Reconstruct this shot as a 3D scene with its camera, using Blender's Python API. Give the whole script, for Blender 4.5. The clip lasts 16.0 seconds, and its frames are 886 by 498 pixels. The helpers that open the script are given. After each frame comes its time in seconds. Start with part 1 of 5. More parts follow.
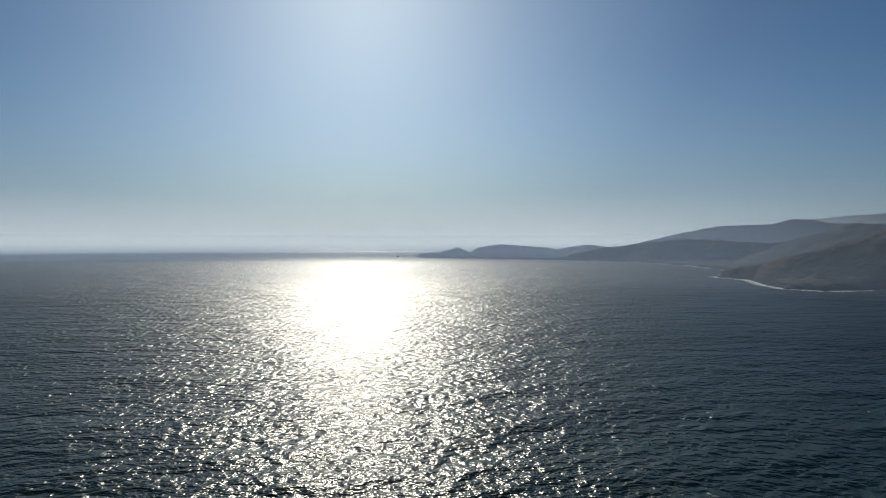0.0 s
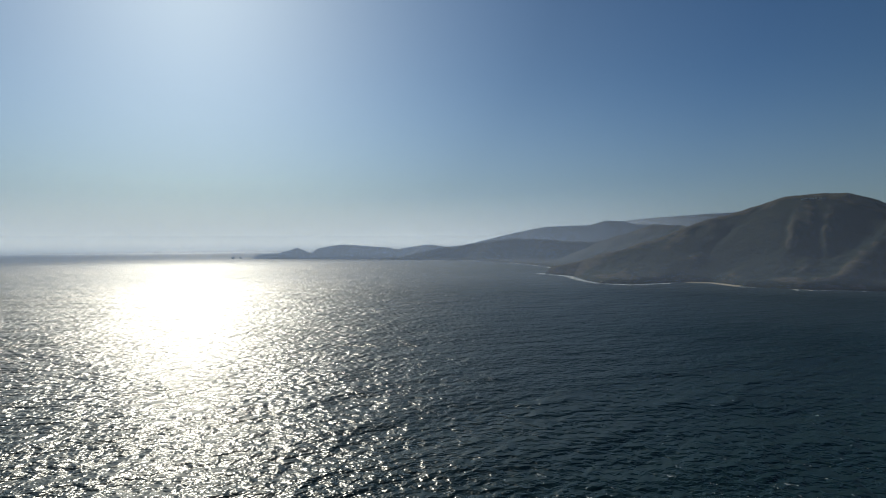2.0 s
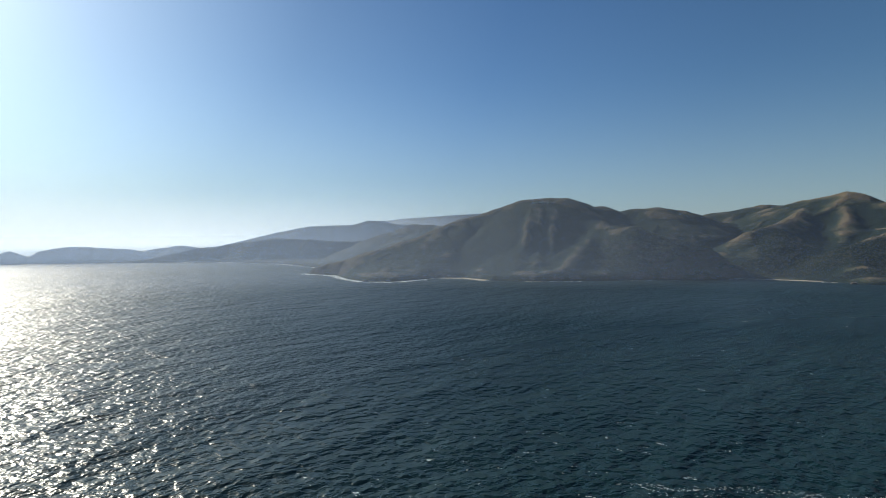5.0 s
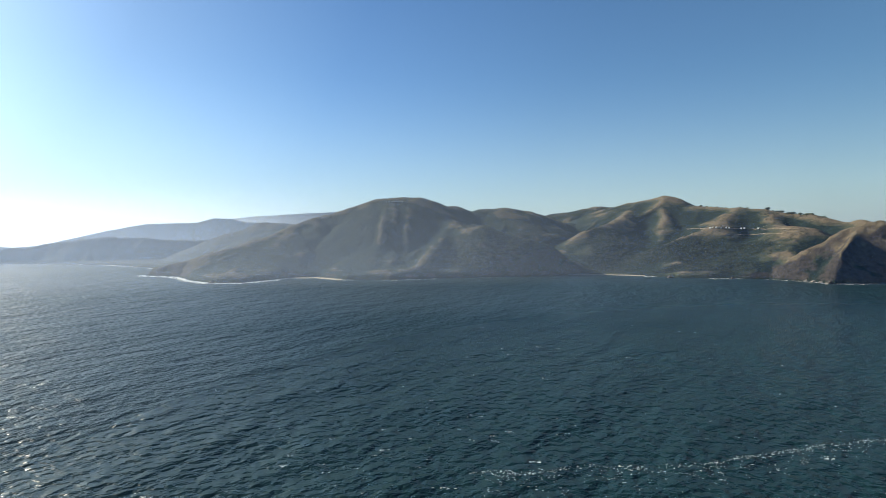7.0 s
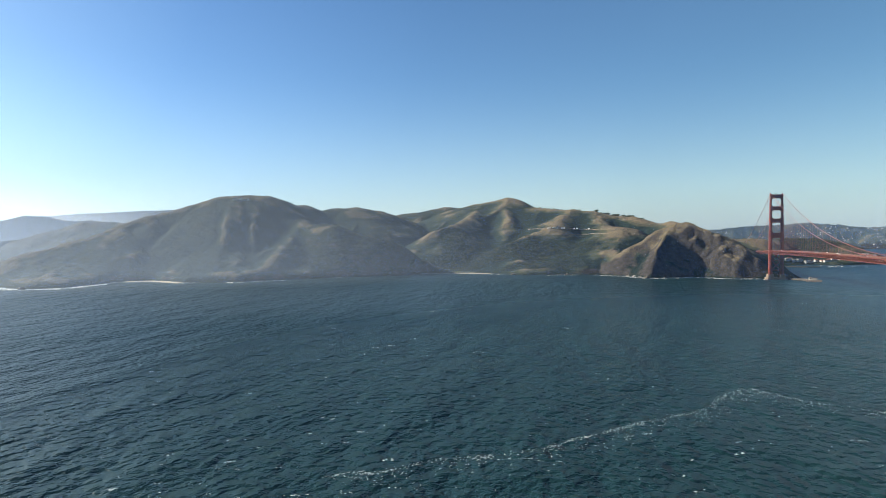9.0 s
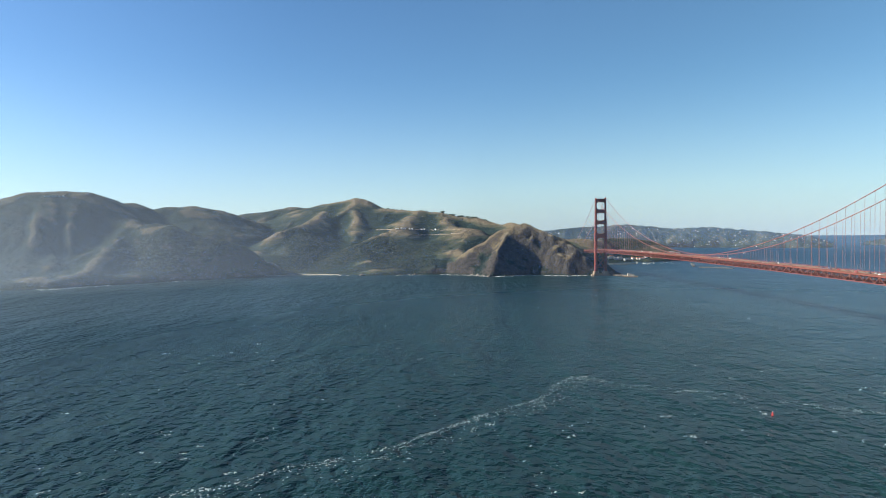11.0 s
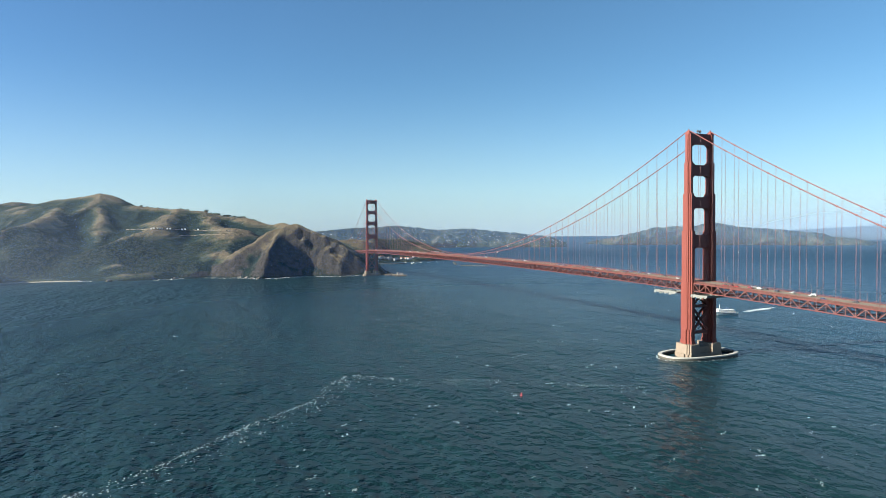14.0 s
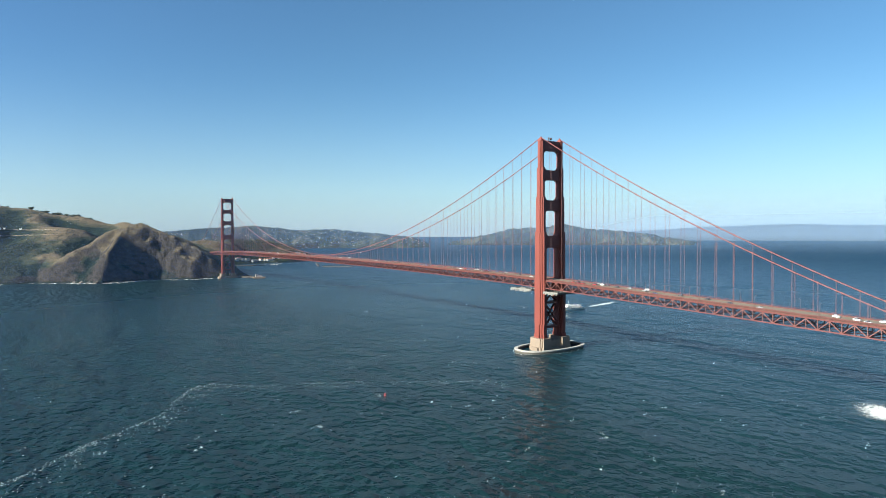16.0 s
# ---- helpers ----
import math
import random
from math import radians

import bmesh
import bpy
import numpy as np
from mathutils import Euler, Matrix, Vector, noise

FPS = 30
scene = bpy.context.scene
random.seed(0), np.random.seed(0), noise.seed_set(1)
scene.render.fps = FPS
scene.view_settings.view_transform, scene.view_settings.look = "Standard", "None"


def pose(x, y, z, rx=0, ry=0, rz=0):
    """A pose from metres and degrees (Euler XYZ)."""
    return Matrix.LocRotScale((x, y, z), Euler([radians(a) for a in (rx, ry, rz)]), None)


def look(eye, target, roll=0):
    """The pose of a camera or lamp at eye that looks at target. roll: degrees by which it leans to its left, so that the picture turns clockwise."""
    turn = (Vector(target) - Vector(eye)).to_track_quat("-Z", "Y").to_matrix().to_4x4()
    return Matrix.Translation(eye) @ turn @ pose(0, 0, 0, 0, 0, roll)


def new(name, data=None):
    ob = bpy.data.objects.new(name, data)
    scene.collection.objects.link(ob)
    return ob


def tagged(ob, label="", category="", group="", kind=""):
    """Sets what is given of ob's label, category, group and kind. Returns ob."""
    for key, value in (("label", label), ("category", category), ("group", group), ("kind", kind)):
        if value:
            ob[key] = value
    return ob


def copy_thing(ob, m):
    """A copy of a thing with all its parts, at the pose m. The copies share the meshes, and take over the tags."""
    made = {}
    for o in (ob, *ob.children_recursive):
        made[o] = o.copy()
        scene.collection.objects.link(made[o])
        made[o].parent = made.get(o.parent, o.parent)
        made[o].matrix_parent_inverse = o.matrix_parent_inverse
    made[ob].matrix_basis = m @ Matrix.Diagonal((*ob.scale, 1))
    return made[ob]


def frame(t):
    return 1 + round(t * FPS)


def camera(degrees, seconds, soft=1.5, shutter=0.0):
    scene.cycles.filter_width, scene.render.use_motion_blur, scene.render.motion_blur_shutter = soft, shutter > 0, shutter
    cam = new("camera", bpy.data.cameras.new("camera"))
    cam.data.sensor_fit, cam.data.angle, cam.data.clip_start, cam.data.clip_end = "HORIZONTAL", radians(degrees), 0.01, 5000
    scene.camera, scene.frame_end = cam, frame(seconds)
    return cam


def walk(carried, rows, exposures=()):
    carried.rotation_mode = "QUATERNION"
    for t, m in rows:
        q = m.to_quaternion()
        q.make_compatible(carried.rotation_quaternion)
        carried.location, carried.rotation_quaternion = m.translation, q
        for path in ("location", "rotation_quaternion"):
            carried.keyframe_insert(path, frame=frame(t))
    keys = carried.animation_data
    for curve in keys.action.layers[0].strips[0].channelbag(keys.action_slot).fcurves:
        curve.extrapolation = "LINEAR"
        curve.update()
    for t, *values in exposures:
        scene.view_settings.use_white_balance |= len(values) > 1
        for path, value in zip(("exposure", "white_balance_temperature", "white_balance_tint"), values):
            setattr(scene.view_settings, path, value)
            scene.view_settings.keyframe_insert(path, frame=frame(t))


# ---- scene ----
cam = camera(72.16, 16.0, soft=1.0)
EYE = Vector((-462.7, -474.3, 125.3))
# seconds, yaw to the left of the bridge's axis, pitch, roll: the drone hovers and pans
TURNS = [
    (0.0, 78.296, -0.906, 0.050),
    (0.5, 74.651, -0.928, 0.028),
    (1.0, 70.890, -0.925, -0.020),
    (1.5, 67.195, -0.914, -0.080),
    (2.0, 63.471, -0.898, -0.127),
    (2.5, 59.691, -0.900, -0.192),
    (3.0, 55.995, -0.902, -0.294),
    (3.5, 52.258, -0.941, -0.361),
    (4.0, 48.557, -0.965, -0.428),
    (6.5, 31.248, -1.208, -0.441),
    (7.0, 27.871, -1.267, -0.443),
    (7.5, 24.444, -1.313, -0.467),
    (8.0, 20.986, -1.341, -0.429),
    (8.5, 17.478, -1.364, -0.460),
    (9.0, 13.958, -1.397, -0.439),
    (11.5, -3.875, -1.461, -0.449),
    (12.0, -7.541, -1.477, -0.409),
    (12.5, -11.103, -1.481, -0.354),
    (13.0, -14.640, -1.493, -0.332),
    (13.5, -18.078, -1.502, -0.291),
    (14.0, -21.455, -1.524, -0.311),
    (14.5, -24.749, -1.547, -0.322),
    (15.0, -28.008, -1.533, -0.276),
    (15.5, -31.160, -1.523, -0.219),
    (16.0, -34.288, -1.524, -0.198),
]
walk(cam, [(t, pose(*EYE, 0, 0, yaw) @ pose(0, 0, 0, 90 + pitch) @ pose(0, 0, 0, 0, 0, roll)) for t, yaw, pitch, roll in TURNS],
     [(0.0, -0.3, 7000, 5), (3.0, -0.28, 6950, 4), (4.0, 0.05, 6950, 4), (6.5, 1.13, 7350, 5), (7.5, 1.3, 7350, 5), (9.0, 1.5, 7400, 5), (12.5, 1.62, 7050, 3), (16.0, 1.52, 6800, 2)])

# ---------------------------------------------------------------- light
SUN_AZ, SUN_EL = radians(86.0), radians(26.0)
TO_SUN = Vector((-math.sin(SUN_AZ) * math.cos(SUN_EL), math.cos(SUN_AZ) * math.cos(SUN_EL), math.sin(SUN_EL)))
world = bpy.data.worlds.new("world")
scene.world = world
world.use_nodes = True
wn = world.node_tree
sky = wn.nodes.new("ShaderNodeTexSky")
sky.sky_type = "NISHITA"
sky.sun_disc = False
sky.sun_elevation, sky.sun_rotation = SUN_EL, -SUN_AZ
sky.air_density, sky.dust_density, sky.ozone_density, sky.altitude = 1.0, 1.2, 3.0, 1000
# clear blue air
tint = wn.nodes.new("ShaderNodeMix")
tint.data_type, tint.blend_type = "RGBA", "MULTIPLY"
tint.inputs["Factor"].default_value = 1.0
tint.inputs["B"].default_value = (0.70, 0.92, 1.13, 1)
wn.links.new(sky.outputs[0], tint.inputs["A"])
# moist sea air scatters the sun's light forwards: the sky pales round the sun and deepens away from it
heading = wn.nodes.new("ShaderNodeTexCoord")
toward = wn.nodes.new("ShaderNodeVectorMath")
toward.operation = "DOT_PRODUCT"
toward.inputs[1].default_value = TO_SUN
wn.links.new(heading.outputs["Generated"], toward.inputs[0])
spread = wn.nodes.new("ShaderNodeMapRange")
spread.inputs["From Min"].default_value, spread.inputs["From Max"].default_value = -1.0, 1.0
wn.links.new(toward.outputs["Value"], spread.inputs["Value"])
scatter = wn.nodes.new("ShaderNodeValToRGB")
while len(scatter.color_ramp.elements) < 7:
    scatter.color_ramp.elements.new(0.5)
for stop, (place, colour) in zip(scatter.color_ramp.elements, (
        (0.0, (0.57, 0.61, 0.57)), (0.40, (0.59, 0.63, 0.59)), (0.55, (0.60, 0.635, 0.62)), (0.70, (0.49, 0.55, 0.58)),
        (0.84, (0.465, 0.53, 0.59)), (0.93, (0.61, 0.615, 0.63)), (1.0, (0.94, 0.87, 0.83)))):
    stop.position, stop.color = place, (*colour, 1)
wn.links.new(spread.outputs[0], scatter.inputs[0])
veil = wn.nodes.new("ShaderNodeMix")
veil.data_type, veil.blend_type = "RGBA", "MULTIPLY"
veil.inputs["Factor"].default_value = 1.0
wn.links.new(tint.outputs["Result"], veil.inputs["A"])
wn.links.new(scatter.outputs[0], veil.inputs["B"])
wn.links.new(veil.outputs["Result"], wn.nodes["Background"].inputs[0])
wn.nodes["Background"].inputs[1].default_value = 0.085
sun_data = bpy.data.lights.new("sun", "SUN")
sun_data.energy, sun_data.angle, sun_data.color = 4.9, radians(0.53), (1.0, 0.955, 0.88)
sun = new("sun", sun_data)
sun.matrix_world = look(TO_SUN * 100, (0, 0, 0))


# ---------------------------------------------------------------- materials
def material(name, colour=(0.5, 0.5, 0.5), rough=0.6, metal=0.0):
    m = bpy.data.materials.new(name)
    m.use_nodes = True
    b = m.node_tree.nodes["Principled BSDF"]
    b.inputs["Base Color"].default_value = (*colour, 1)
    b.inputs["Roughness"].default_value = rough
    b.inputs["Metallic"].default_value = metal
    return m, m.node_tree, b


def node(tree, kind, **sets):
    n = tree.nodes.new(kind)
    for key, value in sets.items():
        if key.startswith("in_"):
            n.inputs[key[3:].replace("_", " ")].default_value = value
    return n


def noise_tex(tree, scale, detail=4.0, rough=0.55, stretch=(1, 1, 1), turn=(0, 0, 0), where="Position"):
    geo = tree.nodes.new("ShaderNodeNewGeometry") if where == "Position" else tree.nodes.new("ShaderNodeTexCoord")
    mp = tree.nodes.new("ShaderNodeMapping")
    mp.inputs["Scale"].default_value = stretch
    mp.inputs["Rotation"].default_value = turn
    tree.links.new(geo.outputs[where], mp.inputs["Vector"])
    n = node(tree, "ShaderNodeTexNoise", in_Scale=scale, in_Detail=detail, in_Roughness=rough)
    tree.links.new(mp.outputs[0], n.inputs["Vector"])
    return n.outputs["Fac"]


def ramp(tree, fac, stops):
    r = tree.nodes.new("ShaderNodeValToRGB")
    while len(r.color_ramp.elements) < len(stops):
        r.color_ramp.elements.new(0.5)
    for e, (p, c) in zip(r.color_ramp.elements, stops):
        e.position, e.color = p, ((c, c, c, 1) if isinstance(c, (int, float)) else (*c, 1))
    tree.links.new(fac, r.inputs[0])
    return r.outputs[0]


def mix(tree, fac, a, b, blend="MIX"):
    m = tree.nodes.new("ShaderNodeMix")
    m.data_type, m.blend_type = "RGBA", blend
    for socket, value in ((m.inputs["Factor"], fac), (m.inputs["A"], a), (m.inputs["B"], b)):
        if isinstance(value, (int, float)):
            socket.default_value = value
        elif isinstance(value, tuple):
            socket.default_value = (*value, 1)
        else:
            tree.links.new(value, socket)
    return m.outputs["Result"]


def bump(tree, b, height, strength, distance, chain=None):
    n = node(tree, "ShaderNodeBump", in_Strength=strength, in_Distance=distance)
    tree.links.new(height, n.inputs["Height"])
    if chain is not None:
        tree.links.new(chain, n.inputs["Normal"])
    tree.links.new(n.outputs[0], b.inputs["Normal"])
    return n.outputs[0]


def worn(name, colour, rough=0.6, metal=0.0, scale=0.6, amount=0.25, dirt=(0.1, 0.07, 0.05), relief=0.02):
    """A painted or cast surface with stains at two scales and fine relief."""
    m, t, b = material(name, colour, rough, metal)
    big = noise_tex(t, scale * 0.15, 3)
    fine = noise_tex(t, scale, 6, 0.65)
    c = mix(t, ramp(t, big, [(0.35, 0.0), (0.75, amount)]), colour, tuple(v * 0.72 for v in colour))
    c = mix(t, ramp(t, fine, [(0.52, 0.0), (0.8, amount)]), c, dirt)
    t.links.new(c, b.inputs["Base Color"])
    bump(t, b, fine, 0.5, relief)
    return m


def make_water():
    m, t, b = material("sea_water", (0.010, 0.036, 0.027), 0.1)
    b.inputs["IOR"].default_value = 1.33
    chain = None
    # swell, wind waves and chop: size, relief in metres, octaves, and how the crests lie
    for size, relief, octaves, stretch, turn in ((0.02, 8.0, 1, (1, 0.4, 1), 12), (0.06, 4.2, 1, (1, 0.5, 1), 18), (0.17, 1.9, 0, (1, 0.8, 1), 26), (0.38, 1.15, 1, (1, 0.8, 1), 5)):
        height = noise_tex(t, size, octaves, 0.5, stretch, (0, 0, radians(turn)))
        chain = bump(t, b, height, 1.0, relief, chain)
    for n in t.nodes:
        if n.bl_idname == "ShaderNodeBump":
            n.inputs["Filter Width"].default_value = 0.02
    patch = noise_tex(t, 0.0035, 4, 0.6, (1, 0.5, 1))
    col = mix(t, ramp(t, patch, [(0.35, 0.0), (0.7, 1.0)]), (0.005, 0.018, 0.022), (0.008, 0.024, 0.027))
    # the base colour turns bluer eastwards, past the bridge into the bay
    spot = t.nodes.new("ShaderNodeNewGeometry")
    where = t.nodes.new("ShaderNodeSeparateXYZ")
    t.links.new(spot.outputs["Position"], where.inputs[0])
    bay = node(t, "ShaderNodeMapRange", in_From_Min=-200.0, in_From_Max=900.0, in_To_Min=0.0, in_To_Max=1.0)
    t.links.new(where.outputs["X"], bay.inputs["Value"])
    col = mix(t, bay.outputs[0], col, (0.007, 0.036, 0.072))
    t.links.new(col, b.inputs["Base Color"])
    b.inputs["Specular IOR Level"].default_value = 0.18
    # open water carries waves too fine to be shaped here: it turns duller out in the strait
    far = t.nodes.new("ShaderNodeVectorMath")
    far.operation = "LENGTH"
    t.links.new(spot.outputs["Position"], far.inputs[0])
    span = node(t, "ShaderNodeMapRange", in_From_Min=500.0, in_From_Max=2600.0, in_To_Min=0.22, in_To_Max=0.52)
    t.links.new(far.outputs["Value"], span.inputs["Value"])
    t.links.new(span.outputs[0], b.inputs["Roughness"])
    return m


def make_land(name, grass, dry, scrub, rock):
    m, t, b = material(name, grass, 1.0)
    b.inputs["Specular IOR Level"].default_value = 0.06
    geo = t.nodes.new("ShaderNodeNewGeometry")
    sep = t.nodes.new("ShaderNodeSeparateXYZ")
    t.links.new(geo.outputs["Normal"], sep.inputs[0])
    pos = t.nodes.new("ShaderNodeSeparateXYZ")
    t.links.new(geo.outputs["Position"], pos.inputs[0])
    big = noise_tex(t, 0.0035, 5, 0.6)
    mid = noise_tex(t, 0.013, 6, 0.65)
    fine = noise_tex(t, 0.09, 6, 0.7)
    shape = t.nodes.new("ShaderNodeAttribute")
    shape.attribute_name = "convex"
    wood = t.nodes.new("ShaderNodeAttribute")
    wood.attribute_name = "woods"
    place = mix(t, 0.45, shape.outputs["Fac"], mid)
    c = mix(t, ramp(t, big, [(0.52, 0.0), (0.72, 0.3)]), grass, dry)
    c = mix(t, ramp(t, place, [(0.485, 1.0), (0.53, 0.0)]), c, scrub)
    # the western hills carry more scrub than the dry eastern ones
    west = node(t, "ShaderNodeMapRange", in_From_Min=-1500.0, in_From_Max=-900.0, in_To_Min=0.9, in_To_Max=0.0)
    t.links.new(pos.outputs["X"], west.inputs["Value"])
    c = mix(t, west.outputs[0], c, tuple(v * 0.85 for v in scrub))
    c = mix(t, ramp(t, place, [(0.57, 0.0), (0.64, 0.8)]), c, dry)
    thicket = t.nodes.new("ShaderNodeMath")
    thicket.operation = "MULTIPLY"
    t.links.new(west.outputs[0], thicket.inputs[0])
    thicket.inputs[1].default_value = 0.6
    c = mix(t, thicket.outputs[0], c, scrub)
    c = mix(t, ramp(t, fine, [(0.35, 0.0), (0.8, 0.6)]), c, tuple(v * 0.6 for v in scrub))
    c = mix(t, wood.outputs["Fac"], c, tuple(v * 0.8 for v in scrub))
    steep = t.nodes.new("ShaderNodeMath")
    steep.operation = "MULTIPLY_ADD"
    t.links.new(fine, steep.inputs[0])
    steep.inputs[1].default_value = 0.22
    t.links.new(sep.outputs["Z"], steep.inputs[2])
    rocky = mix(t, ramp(t, fine, [(0.35, 0.0), (0.65, 1.0)]), rock, tuple(v * 0.45 for v in rock))
    c = mix(t, ramp(t, steep.outputs[0], [(0.76, 1.0), (0.85, 0.0)]), c, rocky)
    t.links.new(c, b.inputs["Base Color"])
    n1 = bump(t, b, mid, 0.8, 14.0)
    n2 = bump(t, b, fine, 0.9, 6.0, n1)
    crag = noise_tex(t, 0.16, 5, 0.7, (1, 1, 0.45), (radians(20), radians(25), 0))
    bump(t, b, mix(t, ramp(t, steep.outputs[0], [(0.76, 1.0), (0.88, 0.1)]), (0.5, 0.5, 0.5), crag), 1.0, 7.0, n2)
    return m


WATER = make_water()
LAND = make_land("headland_ground", (0.048, 0.056, 0.039), (0.155, 0.120, 0.082), (0.014, 0.024, 0.021), (0.066, 0.059, 0.054))
FAR_LAND = make_land("backdrop_headland", (0.030, 0.036, 0.027), (0.06, 0.052, 0.04), (0.02, 0.025, 0.021), (0.05, 0.045, 0.042))
ORANGE = worn("orange_paint", (0.155, 0.033, 0.025), 0.55, 0.0, 0.5, 0.3, (0.14, 0.042, 0.03))
CONCRETE = worn("pier_concrete", (0.20, 0.155, 0.12), 0.85, 0.0, 0.4, 0.5, (0.08, 0.07, 0.055))
WET = worn("wet_concrete", (0.075, 0.07, 0.06), 0.55, 0.0, 0.4, 0.5, (0.035, 0.04, 0.03))
PALE = worn("pale_concrete", (0.36, 0.34, 0.31), 0.8, 0.0, 0.4, 0.3, (0.2, 0.18, 0.15))
WALKWAY = worn("walkway", (0.10, 0.066, 0.05), 0.9, 0.0, 0.5, 0.3, (0.09, 0.07, 0.05))
ASPHALT = worn("asphalt", (0.17, 0.14, 0.105), 0.9, 0.0, 0.5, 0.3, (0.05, 0.05, 0.05))
TRUSS_RED = worn("truss_paint", (0.105, 0.021, 0.019), 0.6, 0.0, 0.6, 0.5, (0.10, 0.035, 0.028))
# paler red for the truss web, its sunlit brightness put into the colour
LIT_RED = worn("lit_truss_paint", (0.14, 0.044, 0.037), 0.65, 0.0, 0.5, 0.5, (0.13, 0.05, 0.04))
CABLE_RED = worn("cable_paint", (0.15, 0.044, 0.043), 0.6, 0.0, 0.5, 0.3, (0.15, 0.05, 0.04))
ROPE_RED = worn("rope_paint", (0.13, 0.048, 0.050), 0.65, 0.0, 0.5, 0.3, (0.11, 0.045, 0.04))
FOAM, _, _ = material("foam", (0.85, 0.88, 0.88), 0.8)


# ---------------------------------------------------------------- mesh helpers
def mesh_of(name, verts, faces, mat, smooth=False):
    me = bpy.data.meshes.new(name)
    me.from_pydata(verts, [], faces)
    me.materials.append(mat)
    if smooth:
        me.polygons.foreach_set("use_smooth", [True] * len(me.polygons))
    me.update()
    return me


def part(name, bm, mat, parent=None, label="", smooth=False):
    me = bpy.data.meshes.new(name)
    bm.normal_update()
    bm.to_mesh(me)
    bm.free()
    me.materials.append(mat)
    if smooth:
        me.polygons.foreach_set("use_smooth", [True] * len(me.polygons))
    ob = new(name, me)
    if parent is not None:
        ob.parent = parent
    if label:
        ob["label"] = label
    return ob


def box(bm, lo, hi, m=None, bevel=0.0):
    lo, hi = Vector(lo), Vector(hi)
    c = Matrix.Translation((lo + hi) / 2) @ Matrix.Diagonal((*(hi - lo), 1))
    r = bmesh.ops.create_cube(bm, size=1, matrix=(m @ c) if m is not None else c)
    if bevel:
        edges = {e for v in r["verts"] for e in v.link_edges}
        bmesh.ops.bevel(bm, geom=list(edges), offset=bevel, segments=1, affect="EDGES")
    return r["verts"]


def beam(bm, a, b, w, h=None, up=(0, 0, 1)):
    """A straight bar of w x h from a to b."""
    a, b = Vector(a), Vector(b)
    d = b - a
    z = d.normalized()
    x = Vector(up).cross(z)
    x = x.normalized() if x.length > 1e-6 else Vector((1, 0, 0))
    y = z.cross(x)
    m = Matrix((x, y, z)).transposed().to_4x4()
    m.translation = a
    box(bm, (-w / 2, -(h or w) / 2, 0), (w / 2, (h or w) / 2, d.length), m)


def tube(bm, points, radius, sides=8):
    rings = []
    for k, p in enumerate(points):
        p = Vector(p)
        d = (Vector(points[min(k + 1, len(points) - 1)]) - Vector(points[max(k - 1, 0)])).normalized()
        x = d.cross(Vector((1, 0, 0)) if abs(d.x) < 0.9 else Vector((0, 0, 1))).normalized()
        y = d.cross(x)
        r = radius[k] if isinstance(radius, (list, tuple)) else radius
        rings.append([bm.verts.new(p + (x * math.cos(6.2832 * s / sides) + y * math.sin(6.2832 * s / sides)) * r) for s in range(sides)])
    for a, b in zip(rings, rings[1:]):
        for s in range(sides):
            bm.faces.new((a[s], a[(s + 1) % sides], b[(s + 1) % sides], b[s]))
    bm.faces.new(rings[0][::-1])
    bm.faces.new(rings[-1])


def prism(bm, outline, z0, z1, top=None):
    """An upright prism over an outline; top: an outline of its own for the upper end."""
    lower = [bm.verts.new((x, y, z0)) for x, y in outline]
    upper = [bm.verts.new((x, y, z1)) for x, y in (top or outline)]
    n = len(lower)
    for k in range(n):
        bm.faces.new((lower[k], lower[(k + 1) % n], upper[(k + 1) % n], upper[k]))
    bm.faces.new(lower[::-1])
    bm.faces.new(upper)


def empty(name, at=(0, 0, 0), **tags):
    ob = new(name)
    ob.location = at
    return tagged(ob, **tags)


# ---------------------------------------------------------------- noise on grids
LATTICES = {}


def lattice(seed):
    if seed not in LATTICES:
        LATTICES[seed] = np.random.RandomState(seed).rand(256, 256)
    return LATTICES[seed]


def value_noise(x, y, seed):
    """Smooth noise from 0 to 1 on arrays."""
    g = lattice(seed)
    xi, yi = np.floor(x).astype(int), np.floor(y).astype(int)
    u, v = x - xi, y - yi
    u, v = u * u * (3 - 2 * u), v * v * (3 - 2 * v)
    a, b = g[xi % 256, yi % 256], g[(xi + 1) % 256, yi % 256]
    c, d = g[xi % 256, (yi + 1) % 256], g[(xi + 1) % 256, (yi + 1) % 256]
    return (a * (1 - u) + b * u) * (1 - v) + (c * (1 - u) + d * u) * v


def fractal(x, y, size, seed, octaves=5, gain=0.5):
    total, amp, norm = 0.0, 1.0, 0.0
    for k in range(octaves):
        total = total + amp * (value_noise(x / size * 2**k, y / size * 2**k, seed + k) - 0.5)
        norm += amp
        amp *= gain
    return total / norm * 2


# ---------------------------------------------------------------- sea
RIM_IN, RIM_OUT, RIM_UP = 3900.0, 4965.0, 93.0


def sea_height(r):
    """The far water lifts towards the horizon beyond the last headland."""
    return RIM_UP * np.maximum(0.0, (r - RIM_IN) / (RIM_OUT - RIM_IN)) ** 1.6


def wave_height(x, y):
    """Wind waves that flatten out with distance from the middle of the strait."""
    r = np.hypot(x - EYE.x, y - EYE.y)
    u, v = x * 0.94 + y * 0.34, -x * 0.34 + y * 0.94
    h = 0.34 * fractal(u / 15, v / 36, 1.0, 61, 2) + 0.24 * fractal(u / 6.5, v / 13, 1.0, 63, 2)
    return h * np.clip((1500 - r) / 900, 0, 1)


